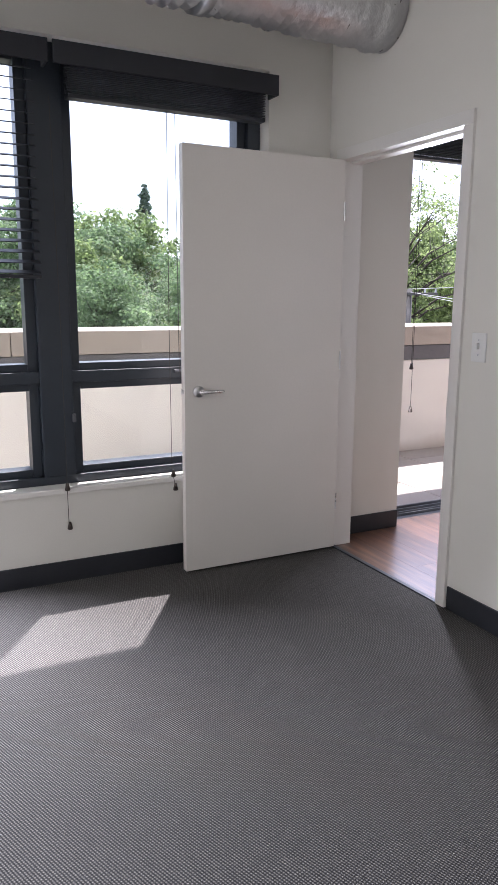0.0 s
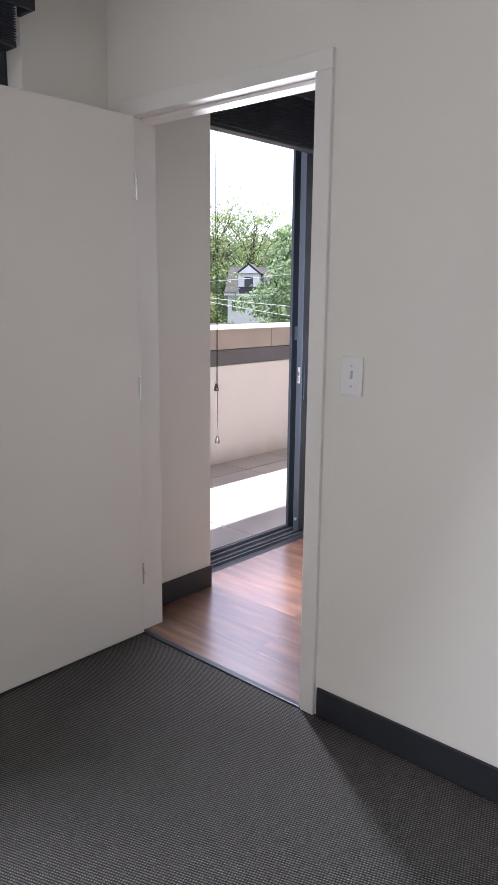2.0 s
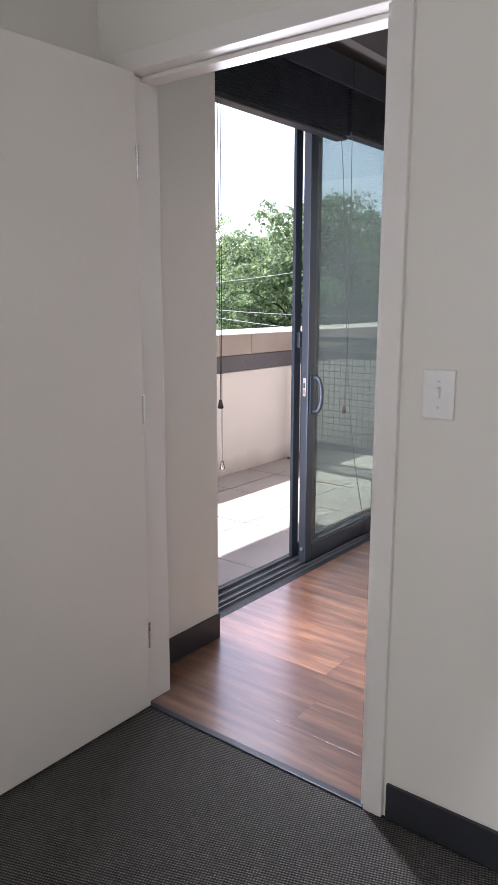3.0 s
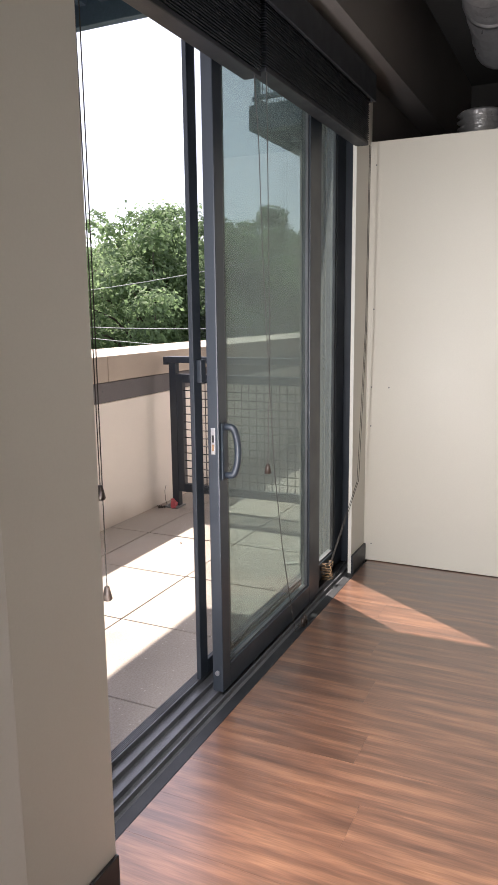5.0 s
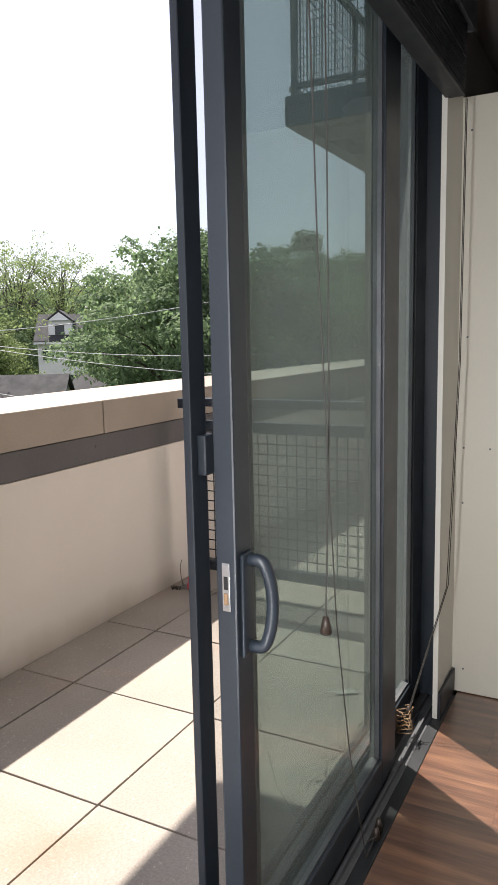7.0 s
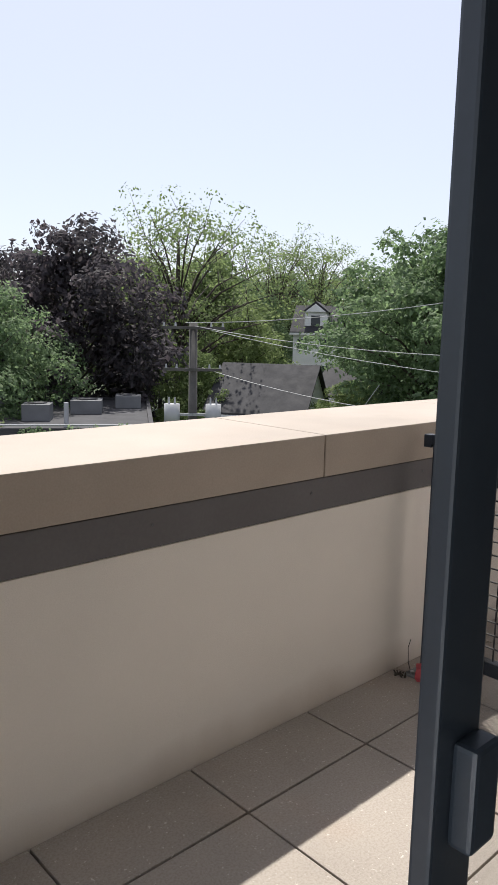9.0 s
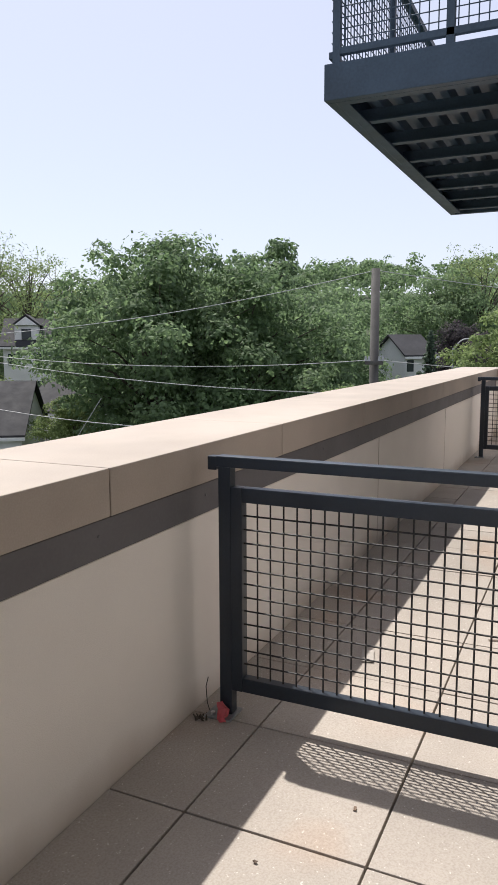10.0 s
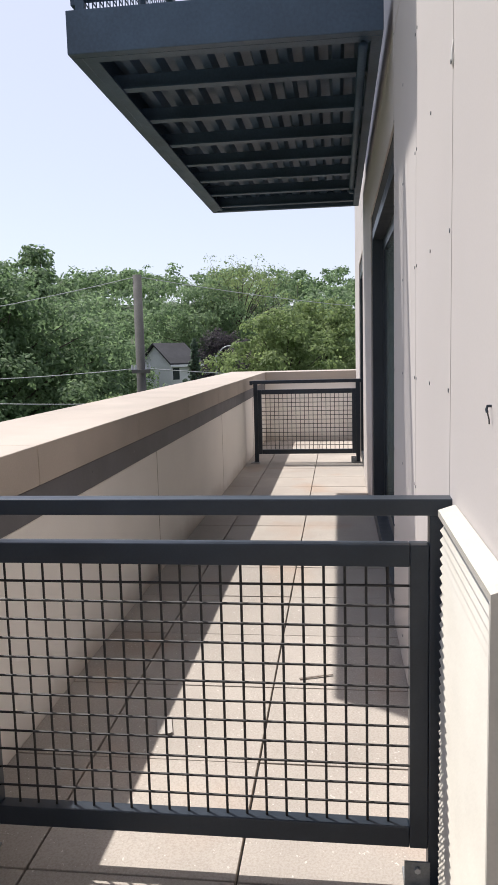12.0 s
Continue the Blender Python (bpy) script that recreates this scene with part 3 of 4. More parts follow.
    part("pull_handle", bm, FRAME, act, "black D-shaped pull handle", True)
    lock = part("lock_plate", box(1.4525, 1.456, 0.327, 0.343, 0.893, 0.985, 0.001), ALU, act, "bright metal lock plate")
    part("lock_slot", box(1.4515, 1.453, 0.331, 0.339, 0.935, 0.960), SLOT, lock)
    part("latch_bolt", box(1.4505, 1.453, 0.331, 0.339, 0.906, 0.928, 0.0005), TAN, lock, "worn coppery latch bolt")
    for z in (0.899, 0.978):
        part("screw", rod((1.4505, 0.335, z), (1.453, 0.335, z), 0.004, seg=8), ALU, lock)
    part("roller_guide", rod((1.448, 0.335, 0.085), (1.456, 0.335, 0.085), 0.009), ALU, act)


slider()
venetian("slat_blind", "dark slatted blind drawn up above the open doorway", 0.60, 1.60, 0.24, 2.47, 2.12, 0.0085, val_drop=0.12, overhang=0.0)
venetian("slat_blind", "dark slatted blind drawn up above the glass door", 1.64, 2.86, 0.24, 2.47, 2.15, 0.0085, val_drop=0.12, overhang=0.035)
cords("thin dark double blind cord with wooden knobs", [
    [(0.672, 0.237, 2.16), (0.680, 0.237, 1.5), (0.684, 0.238, 0.96)], [(0.690, 0.237, 2.16), (0.692, 0.237, 1.5), (0.692, 0.238, 0.70)]],
    [(0.684, 0.238, 0.965), (0.692, 0.238, 0.705)])
cords("thin dark blind cords trailing onto the door sill", [
    [(1.655, 0.215, 2.16), (1.664, 0.215, 1.67), (1.668, 0.215, 1.23), (1.652, 0.218, 0.83)],
    [(1.550, 0.215, 2.16), (1.587, 0.215, 1.93), (1.615, 0.215, 1.54), (1.668, 0.215, 1.09), (1.712, 0.218, 0.80), (1.795, 0.222, 0.48), (1.875, 0.226, 0.26), (2.02, 0.255, 0.02),
     (2.10, 0.262, 0.012), (2.15, 0.270, 0.012), (2.09, 0.275, 0.014), (2.12, 0.258, 0.016)]],
    [(1.652, 0.218, 0.83), (2.13, 0.262, 0.036), (2.17, 0.268, 0.034)])


def coil(x, y):
    pts = []
    for k in range(70):
        a = k * 0.55
        r = 0.035 + 0.012 * math.sin(k * 1.7)
        pts.append((x + r * math.cos(a) * 0.8, y + r * math.sin(a) * 0.7, 0.012 + k * 0.0013 + 0.006 * abs(math.sin(k * 0.9))))
    return pts


cords("tan blind cord bundled in a tangle on the sill", [coil(2.68, 0.336)], [(2.69, 0.325, 0.11)], TAN)
cords("thin dark blind cords hanging beside the half-height wall", [[(2.9, 0.215, 2.16), (2.90, 0.22, 1.3), (2.86, 0.24, 0.5), (2.69, 0.325, 0.10)], [(2.92, 0.215, 2.16), (2.92, 0.22, 1.3), (2.89, 0.24, 0.5), (2.70, 0.325, 0.09)]], [])

# ---- balcony ----
structure("balcony_slab", boxes((-4.7, 14.8, YE, 2.68, -0.45, BZ - 0.03)), BAND, "dark slab under the balcony pavers", "floor")


def parapet():
    p = thing("parapet", "beige stucco balcony parapet with a stone cap and grey band", "parapet", "", "structure")
    part("stucco_face", boxes((-4.7, 14.2, 2.047, 2.66, -0.45, 0.795), bevel=0.004), STUCCO, p)
    for x in (6.72, 9.55, 12.37):
        part("control_joint", box(x - 0.004, x + 0.004, 2.045, 2.0482, BZ, 0.794), CAP, p, "narrow vertical stucco joint")
    part("band", boxes((-4.7, 14.2, 2.040, 2.665, 0.799, 0.928), bevel=0.003), BAND, p, "grey metal band")
    x = 3.21 - 1.515 * 6
    while x < 14.2:
        a, b = max(x + 0.003, -4.7), min(x + 1.512, 14.2)
        if b - a > 0.1:
            part("cap_stone", box(a, b, 2.030, 2.70, 0.932, 1.10, 0.006), CAP, p)
        x += 1.515
    bm = bmesh.new()
    for k in range(22):
        rod((-3.6 + k * 0.75, 2.037, 0.875), (-3.6 + k * 0.75, 2.042, 0.875), 0.006, seg=8, bm=bm)
    part("bolt", bm, SILLMETAL, p)
    e = thing("parapet_end", "beige stucco parapet closing the balcony end", "parapet", "", "structure")
    part("stucco_face", box(14.2, 14.8, 0.1, 2.66, -0.45, 0.928, 0.004), STUCCO, e)
    part("cap_stone", box(14.17, 14.85, 0.1, 2.70, 0.932, 1.10, 0.006), CAP, e)


parapet()


def railing():
    """A mesh divider rail; origin on the surface, the wall end at y = 0."""
    r = thing("mesh_railing", "black steel railing with a square wire mesh panel across the balcony", "railing", "mesh railings across the balcony")
    W = 1.312
    part("handrail", box(-0.028, 0.028, -0.02, W + 0.11, 1.065, 1.110, 0.004), STEEL, r)
    part("top_bar", box(-0.022, 0.022, 0.1055, W - 0.0055, 0.925, 0.985, 0.003), STEEL, r)
    part("bottom_bar", box(-0.022, 0.022, 0.1055, W - 0.0055, 0.120, 0.180, 0.003), STEEL, r)
    for y in (0.0, W):
        part("post", box(-0.025, 0.025, y if y == 0 else y + 0.045, y + 0.055 if y == 0 else y + 0.10, 0.010, 1.065, 0.003), STEEL, r)
        part("panel_stile", box(-0.0245, 0.0245, y + 0.0555 if y == 0 else y - 0.005, y + 0.105 if y == 0 else y + 0.0445, 0.120, 0.985, 0.003), STEEL, r)
    part("wall_bracket", box(-0.022, 0.022, W + 0.1105, W + 0.150, 1.050, 1.107, 0.004), STEEL, r)
    for y in (0.02, W + 0.05):
        f = part("foot_plate", box(-0.075, 0.05, y - 0.02, y + 0.10, 0.0, 0.010, 0.003), GALV, r)
        part("bolt", rod((-0.052, y + 0.07, 0.010), (-0.052, y + 0.07, 0.022), 0.010, seg=6), ALU, f)
        if y < 0.5:
            part("foot_angle", box(-0.034, -0.0265, y + 0.03, y + 0.10, 0.0105, 0.085, 0.002), GALV, r)
            part("bolt", rod((-0.044, y + 0.065, 0.065), (-0.034, y + 0.065, 0.065), 0.009, seg=6), ALU, f)
    bm = rod((0, 0, 0.175), (0, 0, 0.93), 0.0038, seg=6)
    mv = bpy.data.meshes.new("wire")
    bm.to_mesh(mv)
    bm.free()
    for k in range(20):
        w = piece("wire", mv, WIRE, r)
        w.location = (0.004, 0.105 + (k + 1) * (W - 0.11) / 21, 0)
    bm = rod((0, 0.10, 0), (0, W, 0), 0.0038, seg=6)
    mh = bpy.data.meshes.new("wire_across")
    bm.to_mesh(mh)
    bm.free()
    for k in range(12):
        w = piece("wire", mh, WIRE, r)
        w.location = (-0.0025, 0, 0.180 + (k + 1) * 0.745 / 13)
    return r


rail = railing()
rail.location = (3.825, 0.516, BZ)
copy_thing(rail, pose(11.6, 0.525, BZ))


def red_scrap():
    bm = bmesh.new()
    bmesh.ops.create_grid(bm, x_segments=5, y_segments=4, size=0.5, matrix=Matrix.Diagonal((0.085, 0.062, 1, 1)))
    for v in bm.verts:
        v.co.z = 0.012 * math.sin(v.co.x * 95 + 1) + 0.010 * math.cos(v.co.y * 120)
        v.co.y *= 1.0 - 0.5 * abs(v.co.x) / 0.043
    geo = bmesh.ops.extrude_face_region(bm, geom=bm.faces[:])
    for v in geo["geom"]:
        if isinstance(v, bmesh.types.BMVert):
            v.co.z += 0.004
    bmesh.ops.transform(bm, matrix=pose(3.765, 1.895, BZ + 0.036, 28, -48, 35), verts=bm.verts)
    part("scrap", bm, RED, thing("red_scrap", "crumpled red plastic scrap at the foot of the railing post", "litter"))
    rng = random.Random(4)
    bm = bmesh.new()
    for k in range(16):
        x, y = 3.74 + rng.gauss(0, 0.016), 1.98 + rng.gauss(0, 0.012)
        rod((x, y, BZ + 0.001), (x + rng.uniform(-0.02, 0.02), y + rng.uniform(-0.02, 0.02), BZ + rng.uniform(0.003, 0.016)), 0.005, 0.003, 5, bm)
    tagged(part("debris", bm, BARK), "small heap of dark dry debris at the parapet", "litter", "", "stuff")
    bm = tube([(3.80, 1.975, BZ), (3.792, 1.985, 0.0), (3.795, 1.992, 0.07), (3.803, 1.985, 0.11)], 0.002, 6)
    part("wire", bm, CORD, thing("loose_wire", "thin dark wire leaning at the parapet", "wire"))


red_scrap()


# ---- outer wall of the building ----
def facade():
    f = thing("facade_wall", "pale fibre cement panel facade with exposed screws", "wall", "", "structure")
    y0, y1 = YE + 0.002, YE + 0.014
    doors = ((SX0 - 0.03, 3.0), (5.80, 8.45), (10.6, 12.0))
    cols = [-4.7, -3.5, -2.78, -0.33, 0.505, 3.0, 3.85, 4.72, 5.80, 7.12, 8.45, 9.5, 10.6, 12.0, 14.3]
    bm = rod((0, 0, 0), (0, 0.003, 0), 0.006, seg=8)
    screw = bpy.data.meshes.new("screw")
    bm.to_mesh(screw)
    bm.free()
    for a, b in zip(cols, cols[1:]):
        mid = (a + b) / 2
        openings = any(d0 - 0.05 < mid < d1 + 0.05 for d0, d1 in doors) or -2.78 < mid < -0.33
        rows = [(2.58, 3.0), (3.006, 5.9)] if openings else [(BZ + 0.02, 3.0), (3.006, 5.9)]
        if -2.78 < mid < -0.33:
            rows = [(BZ + 0.02, 0.43), (3.006, 5.9)]
        for z0, z1 in rows:
            pn = part("panel", box(a + 0.004, b - 0.004, y0, y1, z0, z1, 0.0015), SIDING, f)
            if z0 < 1 and 3 < a < 6:
                for k in range(8):
                    z = 0.103 + 0.413 * k
                    for x in (a + 0.03, mid, b - 0.03):
                        w = piece("screw", screw, SILLMETAL, pn)
                        w.location = (x, y1 - 0.001, z)
    part("panel_joint_backing", boxes((SX1, 5.4, YE - 0.01, YE + 0.001, BZ, CEIL)), BAND, f)
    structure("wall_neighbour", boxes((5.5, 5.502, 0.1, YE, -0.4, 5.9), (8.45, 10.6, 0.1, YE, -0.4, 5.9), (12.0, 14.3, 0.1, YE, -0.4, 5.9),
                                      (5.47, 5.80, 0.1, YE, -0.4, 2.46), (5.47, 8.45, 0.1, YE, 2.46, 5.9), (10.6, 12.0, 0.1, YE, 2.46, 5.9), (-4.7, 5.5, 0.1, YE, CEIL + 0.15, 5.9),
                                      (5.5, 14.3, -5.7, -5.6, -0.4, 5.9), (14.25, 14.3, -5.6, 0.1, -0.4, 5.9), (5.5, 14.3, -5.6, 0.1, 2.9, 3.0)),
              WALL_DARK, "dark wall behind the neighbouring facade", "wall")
    for x0, x1 in doors[1:]:
        d = thing("door_3", "dark framed sliding door of the neighbouring flat", "sliding door", "", "structure")
        part("door_frame", boxes((x0, x0 + 0.06, 0.30, 0.50, BZ, 2.46), (x1 - 0.06, x1, 0.30, 0.50, BZ, 2.46),
                                 (x0 + 0.06, x1 - 0.06, 0.30, 0.50, 2.38, 2.46), (x0 + 0.06, x1 - 0.06, 0.30, 0.50, BZ, 0.06)), FRAME, d)
        n = 2
        for k in range(n):
            a, b = x0 + 0.06 + k * (x1 - x0 - 0.12) / n, x0 + 0.06 + (k + 1) * (x1 - x0 - 0.12) / n
            lf = part("leaf", boxes((a, a + 0.08, 0.36, 0.41, 0.06, 2.38), (b - 0.08, b, 0.36, 0.41, 0.06, 2.38), (a + 0.08, b - 0.08, 0.36, 0.41, 0.06, 0.16), (a + 0.08, b - 0.08, 0.36, 0.41, 2.28, 2.38)), FRAME, d)
            part("pane", box(a + 0.07, b - 0.07, 0.38, 0.39, 0.15, 2.29), GREENGLASS, lf)


facade()


def louvre():
    g = thing("louvre_grille", "cream painted metal louvre grille cover standing on the balcony wall", "grille")
    x0, x1, ya, yb, top = 3.10, 3.74, YE + 0.016, 0.553, 1.045
    part("housing", boxes((x0, x0 + 0.012, ya, yb + 0.004, BZ + 0.03, top), (x1 - 0.006, x1, ya, yb - 0.014, BZ + 0.03, top), (x0 + 0.012, x1 - 0.006, ya, ya + 0.006, BZ + 0.03, top), bevel=0.001), GRILLE, g)
    bm = bmesh.new()
    vs = [bm.verts.new(v) for v in ((x0 - 0.004, ya, top + 0.018), (x1, ya, top + 0.018), (x1, yb + 0.005, top + 0.004), (x0 - 0.004, yb + 0.005, top + 0.004), (x0 - 0.004, ya, top + 0.001), (x1, ya, top + 0.001), (x1, yb + 0.005, top - 0.012), (x0 - 0.004, yb + 0.005, top - 0.012))]
    for q in ((0, 1, 2, 3), (7, 6, 5, 4), (0, 3, 7, 4), (1, 5, 6, 2), (3, 2, 6, 7), (0, 4, 5, 1)):
        bm.faces.new([vs[i] for i in q])
    part("top_flashing", bm, GRILLE, g)
    bm = bmesh.new()
    a = [bm.verts.new(v) for v in ((x0 + 0.012, yb - 0.020, 0.010), (x1, yb - 0.020, 0.010), (x1, yb, -0.014), (x0 + 0.012, yb, -0.014), (x0 + 0.012, yb - 0.002, -0.016), (x1, yb - 0.002, -0.016))]
    bm.faces.new((a[0], a[1], a[2], a[3]))
    bm.faces.new((a[3], a[2], a[5], a[4]))
    bm.faces.new((a[0], a[4], a[5], a[1]))
    me = bpy.data.meshes.new("slat")
    bm.to_mesh(me)
    bm.free()
    z = top - 0.035
    while z > BZ + 0.05:
        s = piece("slat", me, GRILLE, g)
        s.location = (0, 0, z)
        z -= 0.0245


louvre()


def upper_balcony(x0, x1, z0=3.04):
    b = thing("upper_balcony", "dark blue steel balcony overhead with joists and railing", "balcony", "", "structure")
    y0, y1 = 0.56, 2.21
    for name, r in (("fascia", (x0, x0 + 0.06, y0, y1, z0, z0 + 0.22)), ("fascia", (x1 - 0.06, x1, y0, y1, z0, z0 + 0.22)),
                    ("fascia", (x0 + 0.06, x1 - 0.06, y1 - 0.06, y1, z0, z0 + 0.22)), ("ledger", (x0 + 0.06, x1 - 0.06, y0, y0 + 0.06, z0, z0 + 0.22))):
        part(name, box(*r, bevel=0.005), BALCSTEEL, b)
    part("flange", boxes((x0 + 0.06, x0 + 0.13, y0 + 0.06, y1 - 0.06, z0, z0 + 0.012), (x0 + 0.13, x1 - 0.13, y1 - 0.13, y1 - 0.06, z0, z0 + 0.012)), BALCSTEEL, b)
    k = x0 + 0.62
    while k < x1 - 0.2:
        part("joist", boxes((k, k + 0.012, y0 + 0.06, y1 - 0.06, z0 + 0.028, z0 + 0.108), (k - 0.03, k + 0.042, y0 + 0.06, y1 - 0.06, z0 + 0.016, z0 + 0.028)), BALCSTEEL, b)
        k += 0.62
    bm = bmesh.new()
    n = int((y1 - y0 - 0.12) / 0.152)
    prof = []
    for i in range(n):
        yy = y0 + 0.06 + i * 0.152
        prof += [(yy, 0.110), (yy + 0.050, 0.110), (yy + 0.072, 0.165), (yy + 0.130, 0.165)]
    va = [bm.verts.new((x0 + 0.06, y, z0 + z)) for y, z in prof]
    vb = [bm.verts.new((x1 - 0.06, y, z0 + z)) for y, z in prof]
    for i in range(len(prof) - 1):
        bm.faces.new((va[i], va[i + 1], vb[i + 1], vb[i]))
    part("deck", bm, BALCSTEEL, b, "corrugated steel deck")
    part("deck_top", box(x0 + 0.06, x1 - 0.06, y0 + 0.06, y1 - 0.06, z0 + 0.204, z0 + 0.216), BALCSTEEL, b)
    for y in (y0 + 0.15, y0 + 0.85, y1 - 0.1):
        part("post", box(x0 + 0.01, x0 + 0.05, y, y + 0.05, z0 + 0.22, z0 + 1.35, 0.003), BALCSTEEL, b)
    for x in (x0 + (x1 - x0) / 3, x0 + (x1 - x0) * 2 / 3, x1 - 0.06):
        part("post", box(x, x + 0.05, y1 - 0.055, y1 - 0.01, z0 + 0.22, z0 + 1.35, 0.003), BALCSTEEL, b)
    part("handrail", boxes((x0, x0 + 0.06, y0, y1, z0 + 1.35, z0 + 1.40), (x0 + 0.06, x1, y1 - 0.06, y1, z0 + 1.35, z0 + 1.40)), BALCSTEEL, b)
    part("lower_bar", boxes((x0 + 0.01, x0 + 0.05, y0 + 0.2, y1 - 0.1, z0 + 0.27, z0 + 0.31), (x0 + 0.06, x1, y1 - 0.05, y1 - 0.01, z0 + 0.27, z0 + 0.31)), BALCSTEEL, b)
    bm = bmesh.new()
    for i in range(24):
        y = y0 + 0.2 + i * 0.0575
        rod((x0 + 0.03, y, z0 + 0.30), (x0 + 0.03, y, z0 + 1.35), 0.004, seg=5, bm=bm)
    for i in range(int((x1 - x0 - 0.2) / 0.07)):
        x = x0 + 0.1 + i * 0.07
        rod((x, y1 - 0.03, z0 + 0.30), (x, y1 - 0.03, z0 + 1.35), 0.004, seg=5, bm=bm)
    for i in range(15):
        z = z0 + 0.36 + i * 0.065
        rod((x0 + 0.03, y0 + 0.2, z), (x0 + 0.03, y1 - 0.1, z), 0.004, seg=5, bm=bm)
        rod((x0 + 0.06, y1 - 0.03, z), (x1, y1 - 0.03, z), 0.004, seg=5, bm=bm)
    tagged(part("wire_mesh", bm, BALCSTEEL, b), kind="stuff")
    bm = tube(bend([(x0 + 0.1, y0 + 0.10, z0 - 0.03), (x1 - 1.2, y0 + 0.10, z0 - 0.03), (x1 - 1.2, y0 + 0.10, z0 - 0.10)]), 0.024, 12)
    part("drain_pipe", bm, BALCSTEEL, b, "", True)


upper_balcony(5.83, 10.4)
upper_balcony(0.62, 3.16)
upper_balcony(5.83, 10.4, 6.06)


def litter(name, label, x, y, sx, sy, c, turn):
    bm = bmesh.new()
    bmesh.ops.create_grid(bm, x_segments=4, y_segments=3, size=0.5, matrix=Matrix.Diagonal((sx, sy, 1, 1)))
    for v in bm.verts:
        v.co.z = 0.001 + 0.006 * abs(math.sin(v.co.x * 90 + v.co.y * 50))
    geo = bmesh.ops.extrude_face_region(bm, geom=bm.faces[:])
    for v in geo["geom"]:
        if isinstance(v, bmesh.types.BMVert):
            v.co.z += 0.003
    ob = part("scrap", bm, worn(name, c, 0.7, vary=0.1), None)
    t = thing(name, label, "litter", at=(x, y, BZ))
    ob.parent = t
    t.rotation_euler = (0, 0, radians(turn))


PAPER = (0.62, 0.60, 0.55)
litter("paper_scrap", "small crumpled white paper scrap on the pavers", 2.97, 0.66, 0.035, 0.09, PAPER, 35)
litter("dry_leaf", "small brown dry leaf on the pavers", 3.42, 1.22, 0.020, 0.010, (0.24, 0.17, 0.12), 10)
litter("dry_leaf", "small brown dry leaf on the pavers", 3.05, 1.42, 0.012, 0.010, (0.10, 0.07, 0.05), 70)
litter("paper_scrap", "flat pale paper scrap in the parapet's shade", 4.62, 1.52, 0.14, 0.06, (0.40, 0.37, 0.33), 15)
litter("twig", "thin dark twig lying on the pavers", 5.1, 0.92, 0.010, 0.16, (0.20, 0.16, 0.13), 20)


def wall_marks():
    """Screw heads left in the half-height wall."""
    bm = rod((HX - 0.0015, 0, 0), (HX + 0.001, 0, 0), 0.004, seg=8)
    me = bpy.data.meshes.new("screw_head")
    bm.to_mesh(me)
    bm.free()
    t = thing("screw_heads", "small screw heads in the white half-height wall", "screw")
    for y, z in ((0.23, 2.10), (0.23, 1.38), (0.235, 0.97), (0.14, 0.97), (0.235, 0.76), (0.22, 0.10)):
        w = piece("screw_head", me, SILLMETAL, t)
        w.location = (0, y, z)


wall_marks()


def hook():
    h = thing("wall_hook", "small dark hook screwed into the facade", "hook")
    part("hook", tube([(3.33, YE + 0.012, 1.343), (3.33, YE + 0.022, 1.343), (3.328, YE + 0.024, 1.337), (3.325, YE + 0.023, 1.331)], 0.0028, 8), STEEL, h)
    part("tail", tube([(3.325, YE + 0.023, 1.333), (3.322, YE + 0.020, 1.318), (3.325, YE + 0.019, 1.309)], 0.0014, 6), CORD, h)


hook()


def wall_foot_dirt():
    """Grit and small dry bits gathered along the foot of the facade."""
    rng, bm = random.Random(9), bmesh.new()
    for k in range(70):
        x, y, q = rng.uniform(2.3, 3.5), YE + 0.020 + abs(rng.gauss(0, 0.016)), rng.uniform(0.0015, 0.004)
        if x > 3.08:
            y += 0.034
        a = rng.uniform(0, 6.3)
        rod((x, y, BZ + q * 0.6), (x + math.cos(a) * q * 2.5, y + abs(math.sin(a)) * q * 2.5, BZ + q * 0.7), q, q * 0.6, 5, bm)
    tagged(part("dirt", bm, BARK), "brown grit and dry bits along the foot of the facade", "dirt", "", "stuff")
    t = thing("caulk_patch", "torn white sealant patch on the facade joint", "sealant")
    bm = tube([(3.842, YE + 0.0145, 2.140), (3.836, YE + 0.0160, 2.160), (3.846, YE + 0.0165, 2.180), (3.838, YE + 0.0150, 2.205)], [0.002, 0.005, 0.004, 0.002], 7)
    part("patch", bm, TRIM, t, "", True)


wall_foot_dirt()

# ---- ground and distance ----
GZ = -9.0


def rise(x, y):
    r = math.hypot(x, y)
    a = math.degrees(math.atan2(y, x))
    hill = 1 / (1 + math.exp(-(r - 190) / 38))
    side = 22 * math.exp(-((a - 14) / 34) ** 2) + 10
    far = 1 / (1 + math.exp((r - 900) / 150))
    return GZ + hill * side * (0.3 + 0.7 * far)


def ground():
    steps = [0, 8, 16, 25, 35, 45, 60, 75, 90, 110, 130, 150, 175, 200, 230, 270, 320, 400, 520, 700, 1000, 1500, 2500, 4500]
    axis = [-s for s in reversed(steps[1:])] + steps
    bm = bmesh.new()
    grid = [[bm.verts.new((x, y, rise(x, y) + 0.3 * noise.noise(Vector((x * 0.03, y * 0.03, 0))))) for x in axis] for y in axis]
    for a, b in zip(grid, grid[1:]):
        for i in range(len(axis) - 1):
            bm.faces.new((a[i], a[i + 1], b[i + 1], b[i]))
    structure("ground", bm, GROUND, "green ground rising to a wooded hill", "ground", True)


ground()
